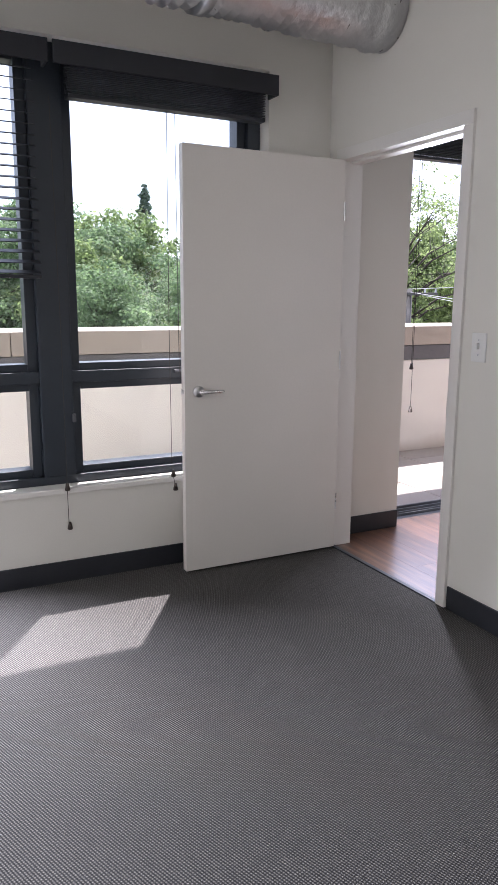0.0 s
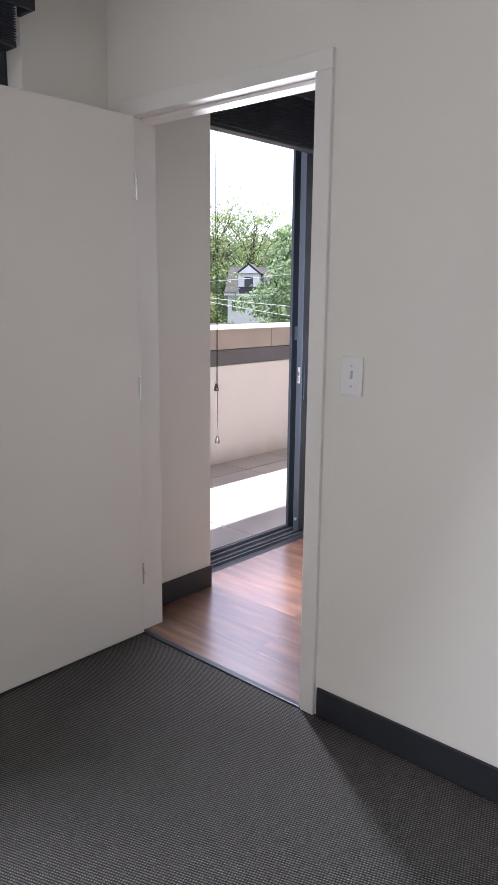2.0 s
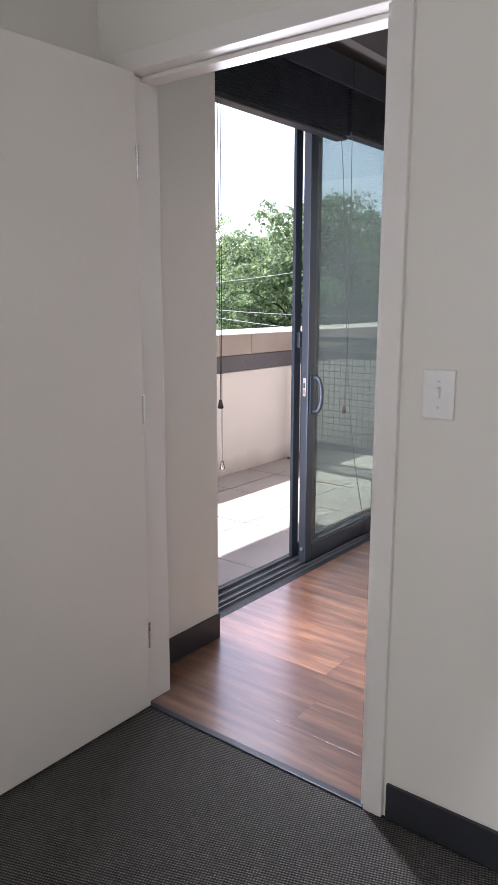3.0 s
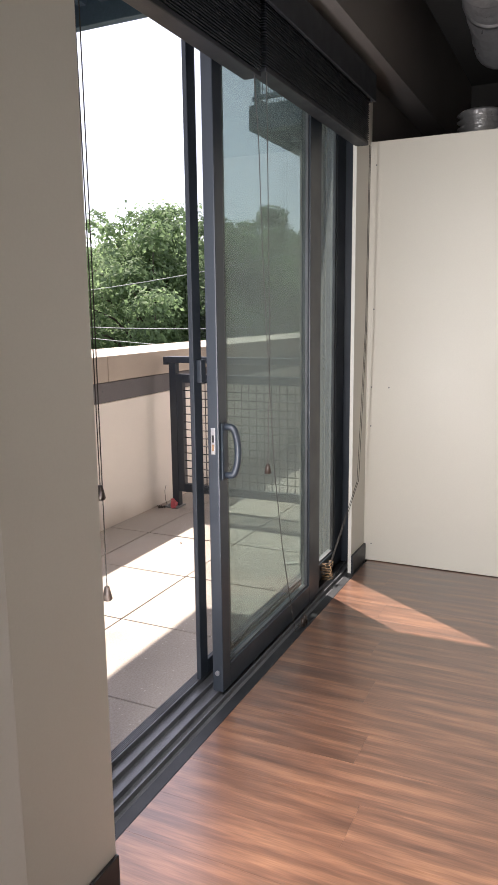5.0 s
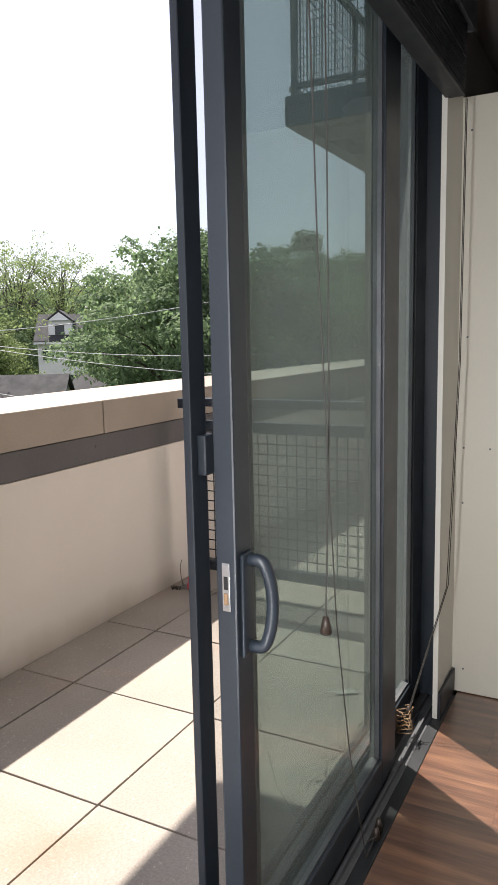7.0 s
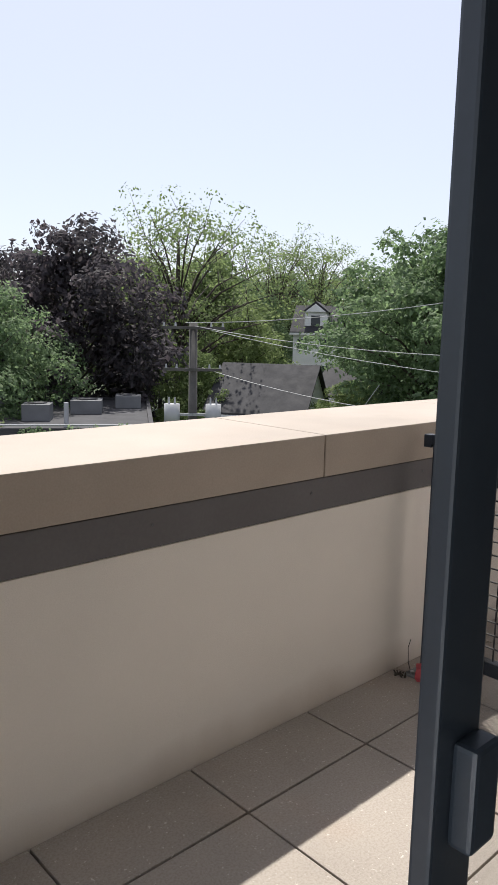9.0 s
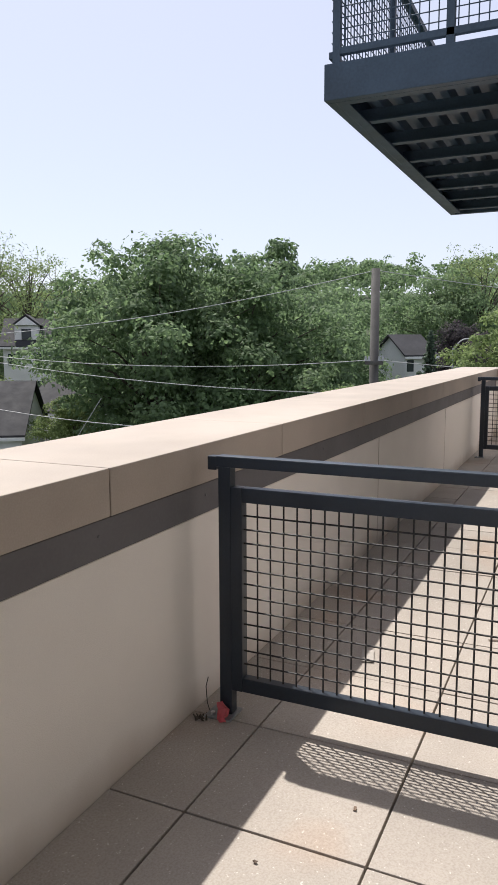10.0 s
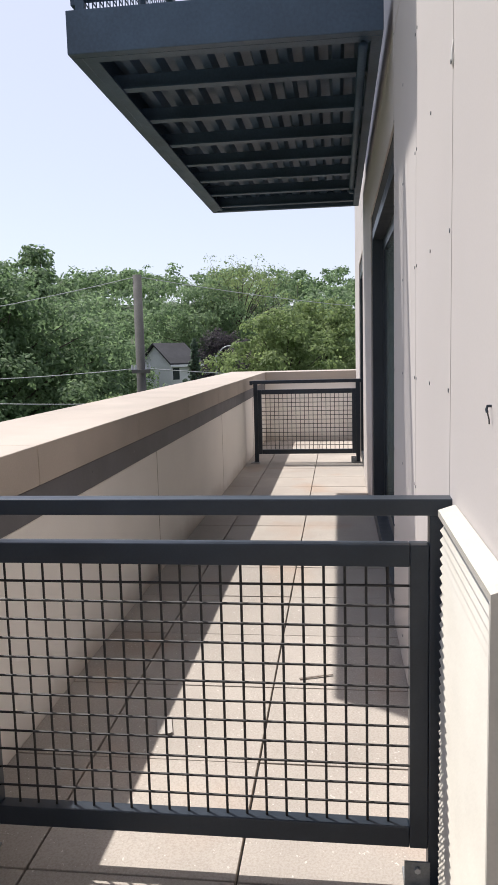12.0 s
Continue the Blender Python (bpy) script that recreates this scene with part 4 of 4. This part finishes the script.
structure("building_base", boxes((-4.7, 14.3, -5.7, YE - 0.02, GZ - 0.5, -0.46), (-4.7, 14.8, 0.4, 2.64, GZ - 0.5, -0.46)), BRICKBROWN, "lower storeys of the building below the balcony", "wall")


def at(az, dist):
    return 1.2 + dist * math.cos(radians(az)), 0.6 + dist * math.sin(radians(az))


def leaf_mesh(name, centres, radii, count, size, rng, loose=0.45, flat=0.8):
    """Many small leaves on the skins of uneven lumps."""
    w = np.array(radii) ** 2
    pick = rng.choice(len(centres), count, p=w / w.sum())
    d = rng.normal(size=(count, 3))
    d /= np.linalg.norm(d, axis=1)[:, None]
    d[:, 2] = np.where(d[:, 2] < -0.45, -d[:, 2] * 0.6, d[:, 2])
    rr = np.array(radii)[pick] * (1.0 + 0.13 * rng.normal(size=count) - 0.35 * (rng.random(count) < 0.25))
    c = np.array(centres)[pick] + d * rr[:, None] * np.array((1, 1, flat))
    nrm = d + np.array((0, 0, 0.35)) + rng.normal(size=(count, 3)) * loose
    nrm /= np.linalg.norm(nrm, axis=1)[:, None]
    t = np.cross(nrm, rng.normal(size=(count, 3)))
    t /= np.linalg.norm(t, axis=1)[:, None]
    b = np.cross(nrm, t)
    s = (size * rng.uniform(0.5, 1.3, count))[:, None]
    v = np.stack([c - t * s, c - b * s * 0.6 - nrm * s * 0.15, c + t * s, c + b * s * 0.6 - nrm * s * 0.15], 1).reshape(-1, 3)
    me = bpy.data.meshes.new(name)
    me.from_pydata(v.tolist(), [], np.arange(count * 4).reshape(-1, 4).tolist())
    return me


def tree(seed, height, width, leafm, leaves, size, label, trunk_share=0.3, sparse=False, cone=False, bare=0):
    rng = np.random.default_rng(seed)
    tr = thing("tree", label, "tree", "trees beyond the balcony")
    bm = bmesh.new()
    lean = rng.uniform(-0.04, 0.04, 2) * height
    top = Vector((lean[0], lean[1], height * 0.86))
    base_r = height * 0.016
    line = [Vector((0, 0, -0.4)).lerp(top, k / 8) + Vector((math.sin(k * 1.3 + seed) * 0.012 * height, math.cos(k * 1.1 + seed) * 0.012 * height, 0)) for k in range(9)]
    tube(line, [base_r * (1.25 - 0.14 * k) for k in range(9)], 8, bm)
    centres, radii = [], []
    n = 40 if not cone else 60
    for k in range(n):
        f = (k + 0.5) / n
        z = trunk_share + (1 - trunk_share) * f * 0.93
        if cone:
            reach = width * 0.5 * (1 - f) * rng.uniform(0.6, 1.1)
        else:
            reach = width * 0.5 * math.sin(math.pi * min(0.97, 0.16 + 0.80 * f)) ** 0.75 * rng.uniform(0.50, 1.16)
        a = k * 2.4 + rng.uniform(-0.5, 0.5)
        start = line[0].lerp(line[-1], max(0.15, z * 0.75 if not cone else z))
        end = Vector((start.x + math.cos(a) * reach, start.y + math.sin(a) * reach, height * z))
        mid = start.lerp(end, 0.5) + Vector((0, 0, 0.05 * height * (1 if not cone else -0.3)))
        tube([start, mid, end], [base_r * 0.42 * (1.1 - f * 0.6), base_r * 0.26, base_r * 0.07], 5, bm)
        if sparse:
            for q in range(4):
                e2 = mid.lerp(end, rng.uniform(0, 0.8))
                e3 = e2 + Vector(rng.normal(size=3) * 0.07 * height + np.array((0, 0, 0.06 * height)))
                tube([e2, e3], [base_r * 0.12, base_r * 0.04], 4, bm)
                centres.append(tuple(e3))
                radii.append(width * 0.055)
        if k >= bare:
            centres.append(tuple(end))
            radii.append(width * (rng.uniform(0.065, 0.145) if not cone else 0.035 + 0.05 * (1 - f)))
            if not sparse:
                centres.append(tuple(start.lerp(end, 0.55) + Vector((0, 0, 0.03 * height))))
                radii.append(width * rng.uniform(0.08, 0.14) * (0.5 if cone else 1))
            if not sparse and not cone:
                for q in range(3):
                    off = Vector(rng.normal(size=3)) * width * 0.065
                    centres.append(tuple(start.lerp(end, rng.uniform(0.7, 1.05)) + off))
                    radii.append(width * rng.uniform(0.03, 0.07))
    part("trunk", bm, BARK, tr, "", True)
    piece("crown", leaf_mesh("crown", centres, radii, leaves, size, rng), leafm, tr)
    return tr


def put(tr, az, dist, turn=0, scale=1.0):
    x, y = at(az, dist)
    tr.matrix_basis = Matrix.Translation((x, y, rise(x, y))) @ Matrix.Rotation(radians(turn), 4, "Z") @ Matrix.Diagonal((scale, scale, scale, 1))


def again(tr, az, dist, turn, scale=1.0):
    x, y = at(az, dist)
    c = copy_thing(tr, pose(x, y, rise(x, y), 0, 0, turn))
    c.scale = (scale,) * 3
    return c


maple = tree(1, 16, 13.5, LEAF_A, 32000, 0.165, "full green broadleaf tree beyond the street")
put(maple, 31.8, 44)
maple_wide = tree(2, 15, 14, LEAF_A, 32000, 0.165, "broad green tree with a dense crown", 0.22)
put(maple_wide, 26, 46)
spring_tree = tree(3, 20, 19, LEAF_B, 8200, 0.15, "tall thin tree with sparse spring leaves and bare limbs", 0.40, True, bare=4)
put(spring_tree, 52.5, 62)
purple_tree = tree(4, 17.5, 17, LEAF_C, 26000, 0.23, "large dark purple copper beech tree", 0.15)
put(purple_tree, 61, 55)
bright_tree = tree(5, 14, 11, LEAF_B, 22000, 0.17, "light green tree catching the sun", 0.25)
put(bright_tree, 4.2, 52, 0, 0.9)
spruce = tree(6, 22.5, 8, LEAF_D, 15000, 0.19, "tall dark pointed spruce tree", 0.10, cone=True)
put(spruce, 72.4, 75)
poplar = tree(7, 19, 8, LEAF_A, 15000, 0.21, "tall narrow green tree", 0.25)
put(poplar, 22.5, 66)

for row in ((maple, 33.5, 58, 80, 0.95), (maple, 29.5, 70, 200, 1.0), (maple, 20.5, 58, 130, 0.85), (maple, 76.5, 54, 40, 0.95), (maple, 81, 60, 300, 1.1),
            (maple_wide, 34, 78, 30, 1.0), (maple_wide, 20.5, 52, 160, 0.85), (maple_wide, 10, 92, 220, 1.1), (maple_wide, 68, 46, 100, 0.85), (maple_wide, 77, 43, 15, 0.8), (maple_wide, 88, 55, 70, 1.0),
            (spring_tree, 45.2, 92, 140, 1.02), (spring_tree, 41.5, 98, 250, 1.0), (spring_tree, 58, 80, 60, 0.9), (spring_tree, 7.5, 96, 310, 0.95), (spring_tree, 34, 98, 20, 0.9), (spring_tree, 84, 82, 20, 0.85),
            (bright_tree, 47.5, 66, 90, 0.85), (bright_tree, 51.5, 52, 240, 0.62), (bright_tree, 17.4, 38, 45, 0.56), (bright_tree, 38.6, 47, 20, 0.5), (bright_tree, 71, 40, 330, 0.62), (bright_tree, 80, 70, 190, 1.25), (bright_tree, 1.5, 70, 80, 1.0), (bright_tree, 55.5, 76, 10, 1.2),
            (purple_tree, 8.8, 84, 120, 0.62), (purple_tree, 66, 62, 200, 0.9), (poplar, 31, 84, 70, 1.0), (poplar, 25, 88, 170, 0.95), (poplar, 49.5, 90, 20, 1.0), (poplar, 44.8, 110, 280, 0.9), (maple, 54.0, 84, 120, 0.95), (bright_tree, 50.5, 80, 300, 1.25), (maple_wide, 46.8, 88, 60, 0.9),
            (spruce, 11.4, 62, 60, 0.50), (bright_tree, 74.0, 58, 40, 1.22), (bright_tree, 77.5, 50, 70, 1.0), (poplar, 63.5, 92, 200, 1.0), (maple, 92, 70, 10, 1.2), (maple, 98, 60, 30, 1.1), (maple_wide, 105, 75, 0, 1.2)):
    again(*row)


def far_woods():
    rng = np.random.default_rng(11)
    centres, radii = [], []
    for k in range(900):
        az, dist = rng.uniform(-6, 112), rng.uniform(112, 330) ** 1.0
        if az > 35 and dist < 135:
            continue
        x, y = at(az, dist)
        h = rng.uniform(7, 13)
        for q in range(7):
            centres.append((x + rng.normal() * 2.6, y + rng.normal() * 2.6, rise(x, y) + h * rng.uniform(0.45, 1.0)))
            radii.append(rng.uniform(1.4, 2.8))
    me = leaf_mesh("far_woods", centres, radii, 230000, 0.6, rng)
    me.materials.append(LEAF_A)
    tagged(new("far_woods", me), "distant green woods covering the hill", "woods", "", "stuff")


far_woods()


# ---- poles, wires ----
def utility_pole(az, dist, top, radius, arms, label, tanks=()):
    x, y = at(az, dist)
    p = thing("utility_pole", label, "utility pole", "utility poles", at=(x, y, GZ))
    p.rotation_euler = (0, 0, radians(az - 90))
    part("pole", rod((0, 0, -0.5), (0, 0, top - GZ), radius * 1.15, radius * 0.85, 14), POLEWOOD, p, "", True)
    for z, w in arms:
        a = part("crossarm", box(-w / 2, w / 2, -radius - 0.10, -radius, z - GZ - 0.06, z - GZ + 0.06, 0.01), POLEWOOD, p)
        for k in (-0.46, -0.28, 0.28, 0.46):
            part("insulator", rod((k * w, -radius - 0.05, z - GZ + 0.06), (k * w, -radius - 0.05, z - GZ + 0.22), 0.05, 0.03, 8), TANK, a)
    for dx, z in tanks:
        t = part("transformer", rod((dx, -0.45, z - GZ - 0.45), (dx, -0.45, z - GZ + 0.45), 0.32, seg=20), TANK, p, "grey metal transformer tank", True)
        for k in (-0.12, 0.12):
            part("bushing", rod((dx + k, -0.45, z - GZ + 0.45), (dx + k, -0.45, z - GZ + 0.72), 0.045, 0.03, 8), TANK, t)
        part("bracket", box(min(dx, 0) - 0.02, max(dx, 0) + 0.02, -0.40, -0.30, z - GZ - 0.05, z - GZ + 0.05), TANK, p)
    return x, y


px, py = utility_pole(51.3, 30, 1.75, 0.20, ((1.55, 2.6), (-0.15, 2.4)), "wooden utility pole with crossarms and transformers", ((-0.85, -2.0), (0.85, -2.0)))
qx, qy = utility_pole(15.4, 25, 4.0, 0.17, ((0.9, 0.6),), "thick wooden utility pole beyond the parapet")
ux, uy = at(-14, 45)
for i, (za, zb, dr) in enumerate(((1.75, 3.95, 0.5), (1.65, 1.0, 0.5), (1.6, -0.15, 0.4), (-0.1, -1.2, 0.7))):
    c = thing("power_line", "thin overhead power line between poles", "cable", "power lines")
    part("wire", tube(sag((px + 0.3 * i - 0.4, py, za), (qx, qy, zb), dr) + sag((qx, qy, zb), (ux, uy, zb - 0.6), dr)[1:], 0.013, 5), CABLE, c)
c = thing("guy_wire", "slanting guy wire of a utility pole", "cable")
part("wire", tube([(*at(36.6, 33), -0.8), (*at(39.5, 33), -3.4)], 0.014, 5), CABLE, c)


def street_lamp():
    x, y = at(9.6, 62)
    s = thing("street_lamp", "grey street lamp with a curved arm", "street lamp", at=(x, y, GZ))
    part("pole", rod((0, 0, 0), (0, 0, 10.2), 0.10, 0.07), TANK, s)
    part("arm", tube(bend([(0, 0, 10.0), (0.2, -0.6, 10.9), (0.4, -1.7, 11.0)]), 0.05), TANK, s)
    part("lamp_head", box(0.2, 0.6, -2.3, -1.6, 10.9, 11.05, 0.04), TANK, s)


street_lamp()


# ---- houses ----
def gable_house(label, az, dist, turn, w, d, eave, ridge, wallm, roofm, windows=(), dormer=False, base=None):
    """A house with its gable roof; w along the ridge."""
    x, y = at(az, dist)
    g = rise(x, y) if base is None else base
    h = thing("house", label, "house", "houses beyond the balcony", at=(x, y, g))
    h.rotation_euler = (0, 0, radians(turn))
    e, r = eave - g, ridge - g
    bm = bmesh.new()
    prof = [(-d / 2, -1), (d / 2, -1), (d / 2, e), (0, r), (-d / 2, e)]
    a = [bm.verts.new((-w / 2, yy, z)) for yy, z in prof]
    b = [bm.verts.new((w / 2, yy, z)) for yy, z in prof]
    bm.faces.new(list(reversed(a)))
    bm.faces.new(b)
    for i in (0, 1, 4):
        bm.faces.new((a[i], a[(i + 1) % 5], b[(i + 1) % 5], b[i]))
    part("wall", bm, wallm, h)
    for s in (-1, 1):
        bm = bmesh.new()
        k = 0.35 * (r - e) / (d / 2)
        v = [(-w / 2 - 0.3, 0, r + 0.02), (w / 2 + 0.3, 0, r + 0.02), (w / 2 + 0.3, s * (d / 2 + 0.35), e - k), (-w / 2 - 0.3, s * (d / 2 + 0.35), e - k)]
        lo = [bm.verts.new(q) for q in v]
        hi = [bm.verts.new((q[0], q[1], q[2] + 0.16)) for q in v]
        bm.faces.new(hi)
        bm.faces.new(list(reversed(lo)))
        for i in range(4):
            bm.faces.new((lo[i], lo[(i + 1) % 4], hi[(i + 1) % 4], hi[i]))
        bmesh.ops.recalc_face_normals(bm, faces=bm.faces)
        part("roof", bm, roofm, h)
    part("gutter", box(-w / 2 - 0.3, w / 2 + 0.3, -d / 2 - 0.45, -d / 2 - 0.33, e - 0.42, e - 0.22), HOUSEWHITE, h)
    for fx, fz, ww, wh in windows:
        win = part("window", boxes((fx - ww / 2 - 0.1, fx + ww / 2 + 0.1, -d / 2 - 0.06, -d / 2 + 0.02, e - fz - wh / 2 - 0.1, e - fz + wh / 2 + 0.1)), HOUSEWHITE, h)
        part("pane", box(fx - ww / 2, fx + ww / 2, -d / 2 - 0.09, -d / 2 - 0.062, e - fz - wh / 2, e - fz + wh / 2), WINGLASS, win)
    if dormer:
        dm = part("dormer", boxes((-1.1, 1.1, -d / 2 + 0.4, 0.2, e - 0.2, e + 1.9)), HOUSEWHITE, h)
        part("pane", box(-0.45, 0.45, -d / 2 + 0.34, -d / 2 + 0.398, e + 0.5, e + 1.5), WINGLASS, dm)
        bm = bmesh.new()
        q = [bm.verts.new(v) for v in ((-1.35, -d / 2 + 0.2, e + 1.85), (1.35, -d / 2 + 0.2, e + 1.85), (0, -d / 2 + 0.2, e + 2.9), (-1.35, 0.3, e + 1.85), (1.35, 0.3, e + 1.85), (0, 0.3, e + 2.9))]
        for f in ((0, 1, 2), (5, 4, 3), (0, 2, 5, 3), (1, 4, 5, 2), (0, 3, 4, 1)):
            bm.faces.new([q[i] for i in f])
        part("dormer_roof", bm, roofm, dm)
        bm = bmesh.new()
        q = [bm.verts.new((x, yy, z)) for yy in (-d / 2 + 0.16, -d / 2 + 0.198) for x, z in ((-1.05, e + 1.86), (1.05, e + 1.86), (0, e + 2.66))]
        for f in ((0, 1, 2), (5, 4, 3), (0, 3, 4, 1), (1, 4, 5, 2), (0, 2, 5, 3)):
            bm.faces.new([q[i] for i in f])
        part("dormer_gable", bm, HOUSEWHITE, dm)
    return h


gable_house("grey shingled low house roof beyond the parapet", 45.3, 52, 45.3 - 90 - 14, 6.6, 8.5, -3.9, -1.0, HOUSEWHITE, ROOFGREY)
gable_house("white clapboard house with a dormer among the trees", 41.7, 76, 41.7 - 90 - 8, 4.3, 6.0, 1.6, 4.0, HOUSEWHITE, ROOFGREY, ((-1.3, 1.4, 0.8, 1.1), (1.2, 1.4, 0.8, 1.1), (-1.3, 4.0, 0.8, 1.1), (1.2, 4.0, 0.8, 1.1)), True, -6)
gable_house("small white house with a grey roof among the trees", 13.2, 66, 13.2 - 90 + 38, 3.0, 4.2, 0.7, 2.2, HOUSEWHITE, ROOFGREY, ((-1.0, 1.0, 0.7, 1.0), (1.0, 1.0, 0.7, 1.0)), False, -8)
gable_house("pale house behind trees with a low roof", 37.5, 60, 37.5 - 90 - 20, 7, 7, -3.4, -1.4, HOUSEWHITE, ROOFGREY)


def flat_building():
    x, y = at(62, 42)
    b = thing("flat_roofed_building", "low brown building with a flat roof and rooftop units", "building", "", "", (x, y, GZ))
    b.rotation_euler = (0, 0, radians(62 - 90 - 6))
    part("wall", boxes((-14, 5.2, -6, 10, -0.5, 5.2)), BRICKBROWN, b)
    part("roof", boxes((-14.2, 5.4, -6.2, 10.2, 5.2, 5.45), bevel=0.02), FLATROOF, b)
    part("kerb", boxes((-14.2, 5.4, -6.2, -5.95, 5.45, 5.6), (5.15, 5.4, -5.95, 10.2, 5.45, 5.6), (-14.2, 5.15, 9.95, 10.2, 5.45, 5.6), bevel=0.01), FLATROOF, b)
    part("pipe_rail", rod((-14, -6.1, 5.75), (5.3, -6.1, 5.75), 0.04), TANK, b)
    rng = np.random.default_rng(5)
    cs = [(x, -6.32 + rng.normal() * 0.05, rng.uniform(3.4, 5.6)) for x in rng.uniform(-14, 5.3, 260)]
    tagged(piece("ivy", leaf_mesh("ivy", cs, [0.32] * 260, 9000, 0.11, rng), LEAF_A, b, "dense ivy on the wall"), kind="stuff")
    sg = part("sign", box(-3.6, 0.6, -6.75, -6.68, 3.9, 4.75, 0.01), TANK, b, "grey sign board with green lettering")
    for k in range(8):
        part("letter_bar", box(-3.2 + k * 0.45, -2.98 + k * 0.45, -6.765, -6.752, 4.2 + 0.02 * k, 4.55 + 0.02 * k), TEAL, sg)
    for ux, uy, w, hgt in ((-0.8, -1.5, 1.5, 0.9), (1.6, 2.0, 1.8, 0.8), (-4.0, 1.0, 2.0, 1.2), (4.0, 5.0, 1.6, 0.8), (-8, -2, 2, 1.1)):
        u = part("rooftop_unit", box(ux - w / 2, ux + w / 2, uy - w / 2, uy + w / 2, 5.45, 5.45 + hgt, 0.03), UNIT, b)
        part("fan_guard", rod((ux, uy, 5.45 + hgt), (ux, uy, 5.5 + hgt), w * 0.35), FLATROOF, u)
    part("vent_pipe", rod((1.0, -4.5, 5.45), (1.0, -4.5, 6.7), 0.12), TANK, b)


flat_building()

# ---- planks of the wooden floor ----
def planks():
    w, ln = 0.178, 1.22
    bm = box(-w / 2 + 0.0002, w / 2 - 0.0002, -ln / 2 + 0.0002, ln / 2 - 0.0002, -0.005, 0.0, 0.0003)
    me = bpy.data.meshes.new("plank")
    bm.to_mesh(me)
    bm.free()
    fl = thing("floor_planks", "reddish brown wood-look plank floor with a satin sheen", "floor", "", "structure")
    i, x = 0, 0.012 + w / 2
    while x < 3.2:
        y = 0.24 + ln / 2 - ((i * 0.47) % 1.0) * ln * 0.999 + ln * 0.9
        while y + ln / 2 > -5.58:
            end = 0.240 if x - w / 2 > SX0 - 0.02 else YW
            lo, hi = max(y - ln / 2, -5.59), min(y + ln / 2, end)
            if hi - lo > 0.004:
                if hi - lo > ln - 0.001:
                    p = piece("plank", me, WOOD, fl)
                    p.location = (x, y, 0)
                else:
                    part("plank", box(x - w / 2 + 0.0002, x + w / 2 - 0.0002, lo + 0.0002, hi - 0.0002, -0.005, 0.0, 0.0003), WOOD, fl)
            y -= ln
        x += w
        i += 1


def pavers():
    sx, sy, g, y0 = 0.607, 0.628, 0.008, 1.738
    bm = box(-sx / 2 + g / 2, sx / 2 - g / 2, -sy / 2 + g / 2, sy / 2 - g / 2, -0.028, 0.0, 0.003)
    me = bpy.data.meshes.new("paver")
    bm.to_mesh(me)
    bm.free()
    fl = thing("balcony_paving", "beige concrete paver slabs on the balcony", "paving", "", "structure")
    for i in range(-13, 19):
        x = 3.172 + (i + 0.5) * sx
        if x - sx / 2 < -4.6 or x + sx / 2 > 14.4:
            continue
        for j in (0, 1):
            p = piece("paver", me, PAVER, fl)
            p.location = (x, y0 - (j + 0.5) * sy, BZ + random.uniform(-0.0015, 0.0015))
            p.rotation_euler = (radians(random.uniform(-0.12, 0.12)), radians(random.uniform(-0.12, 0.12)), radians(random.uniform(-0.15, 0.15)))
        a, b = x - sx / 2 + g / 2, x + sx / 2 - g / 2
        part("paver", box(a, b, y0 + g / 2, 2.045, BZ - 0.028, BZ, 0.003), PAVER, fl)


planks()
pavers()
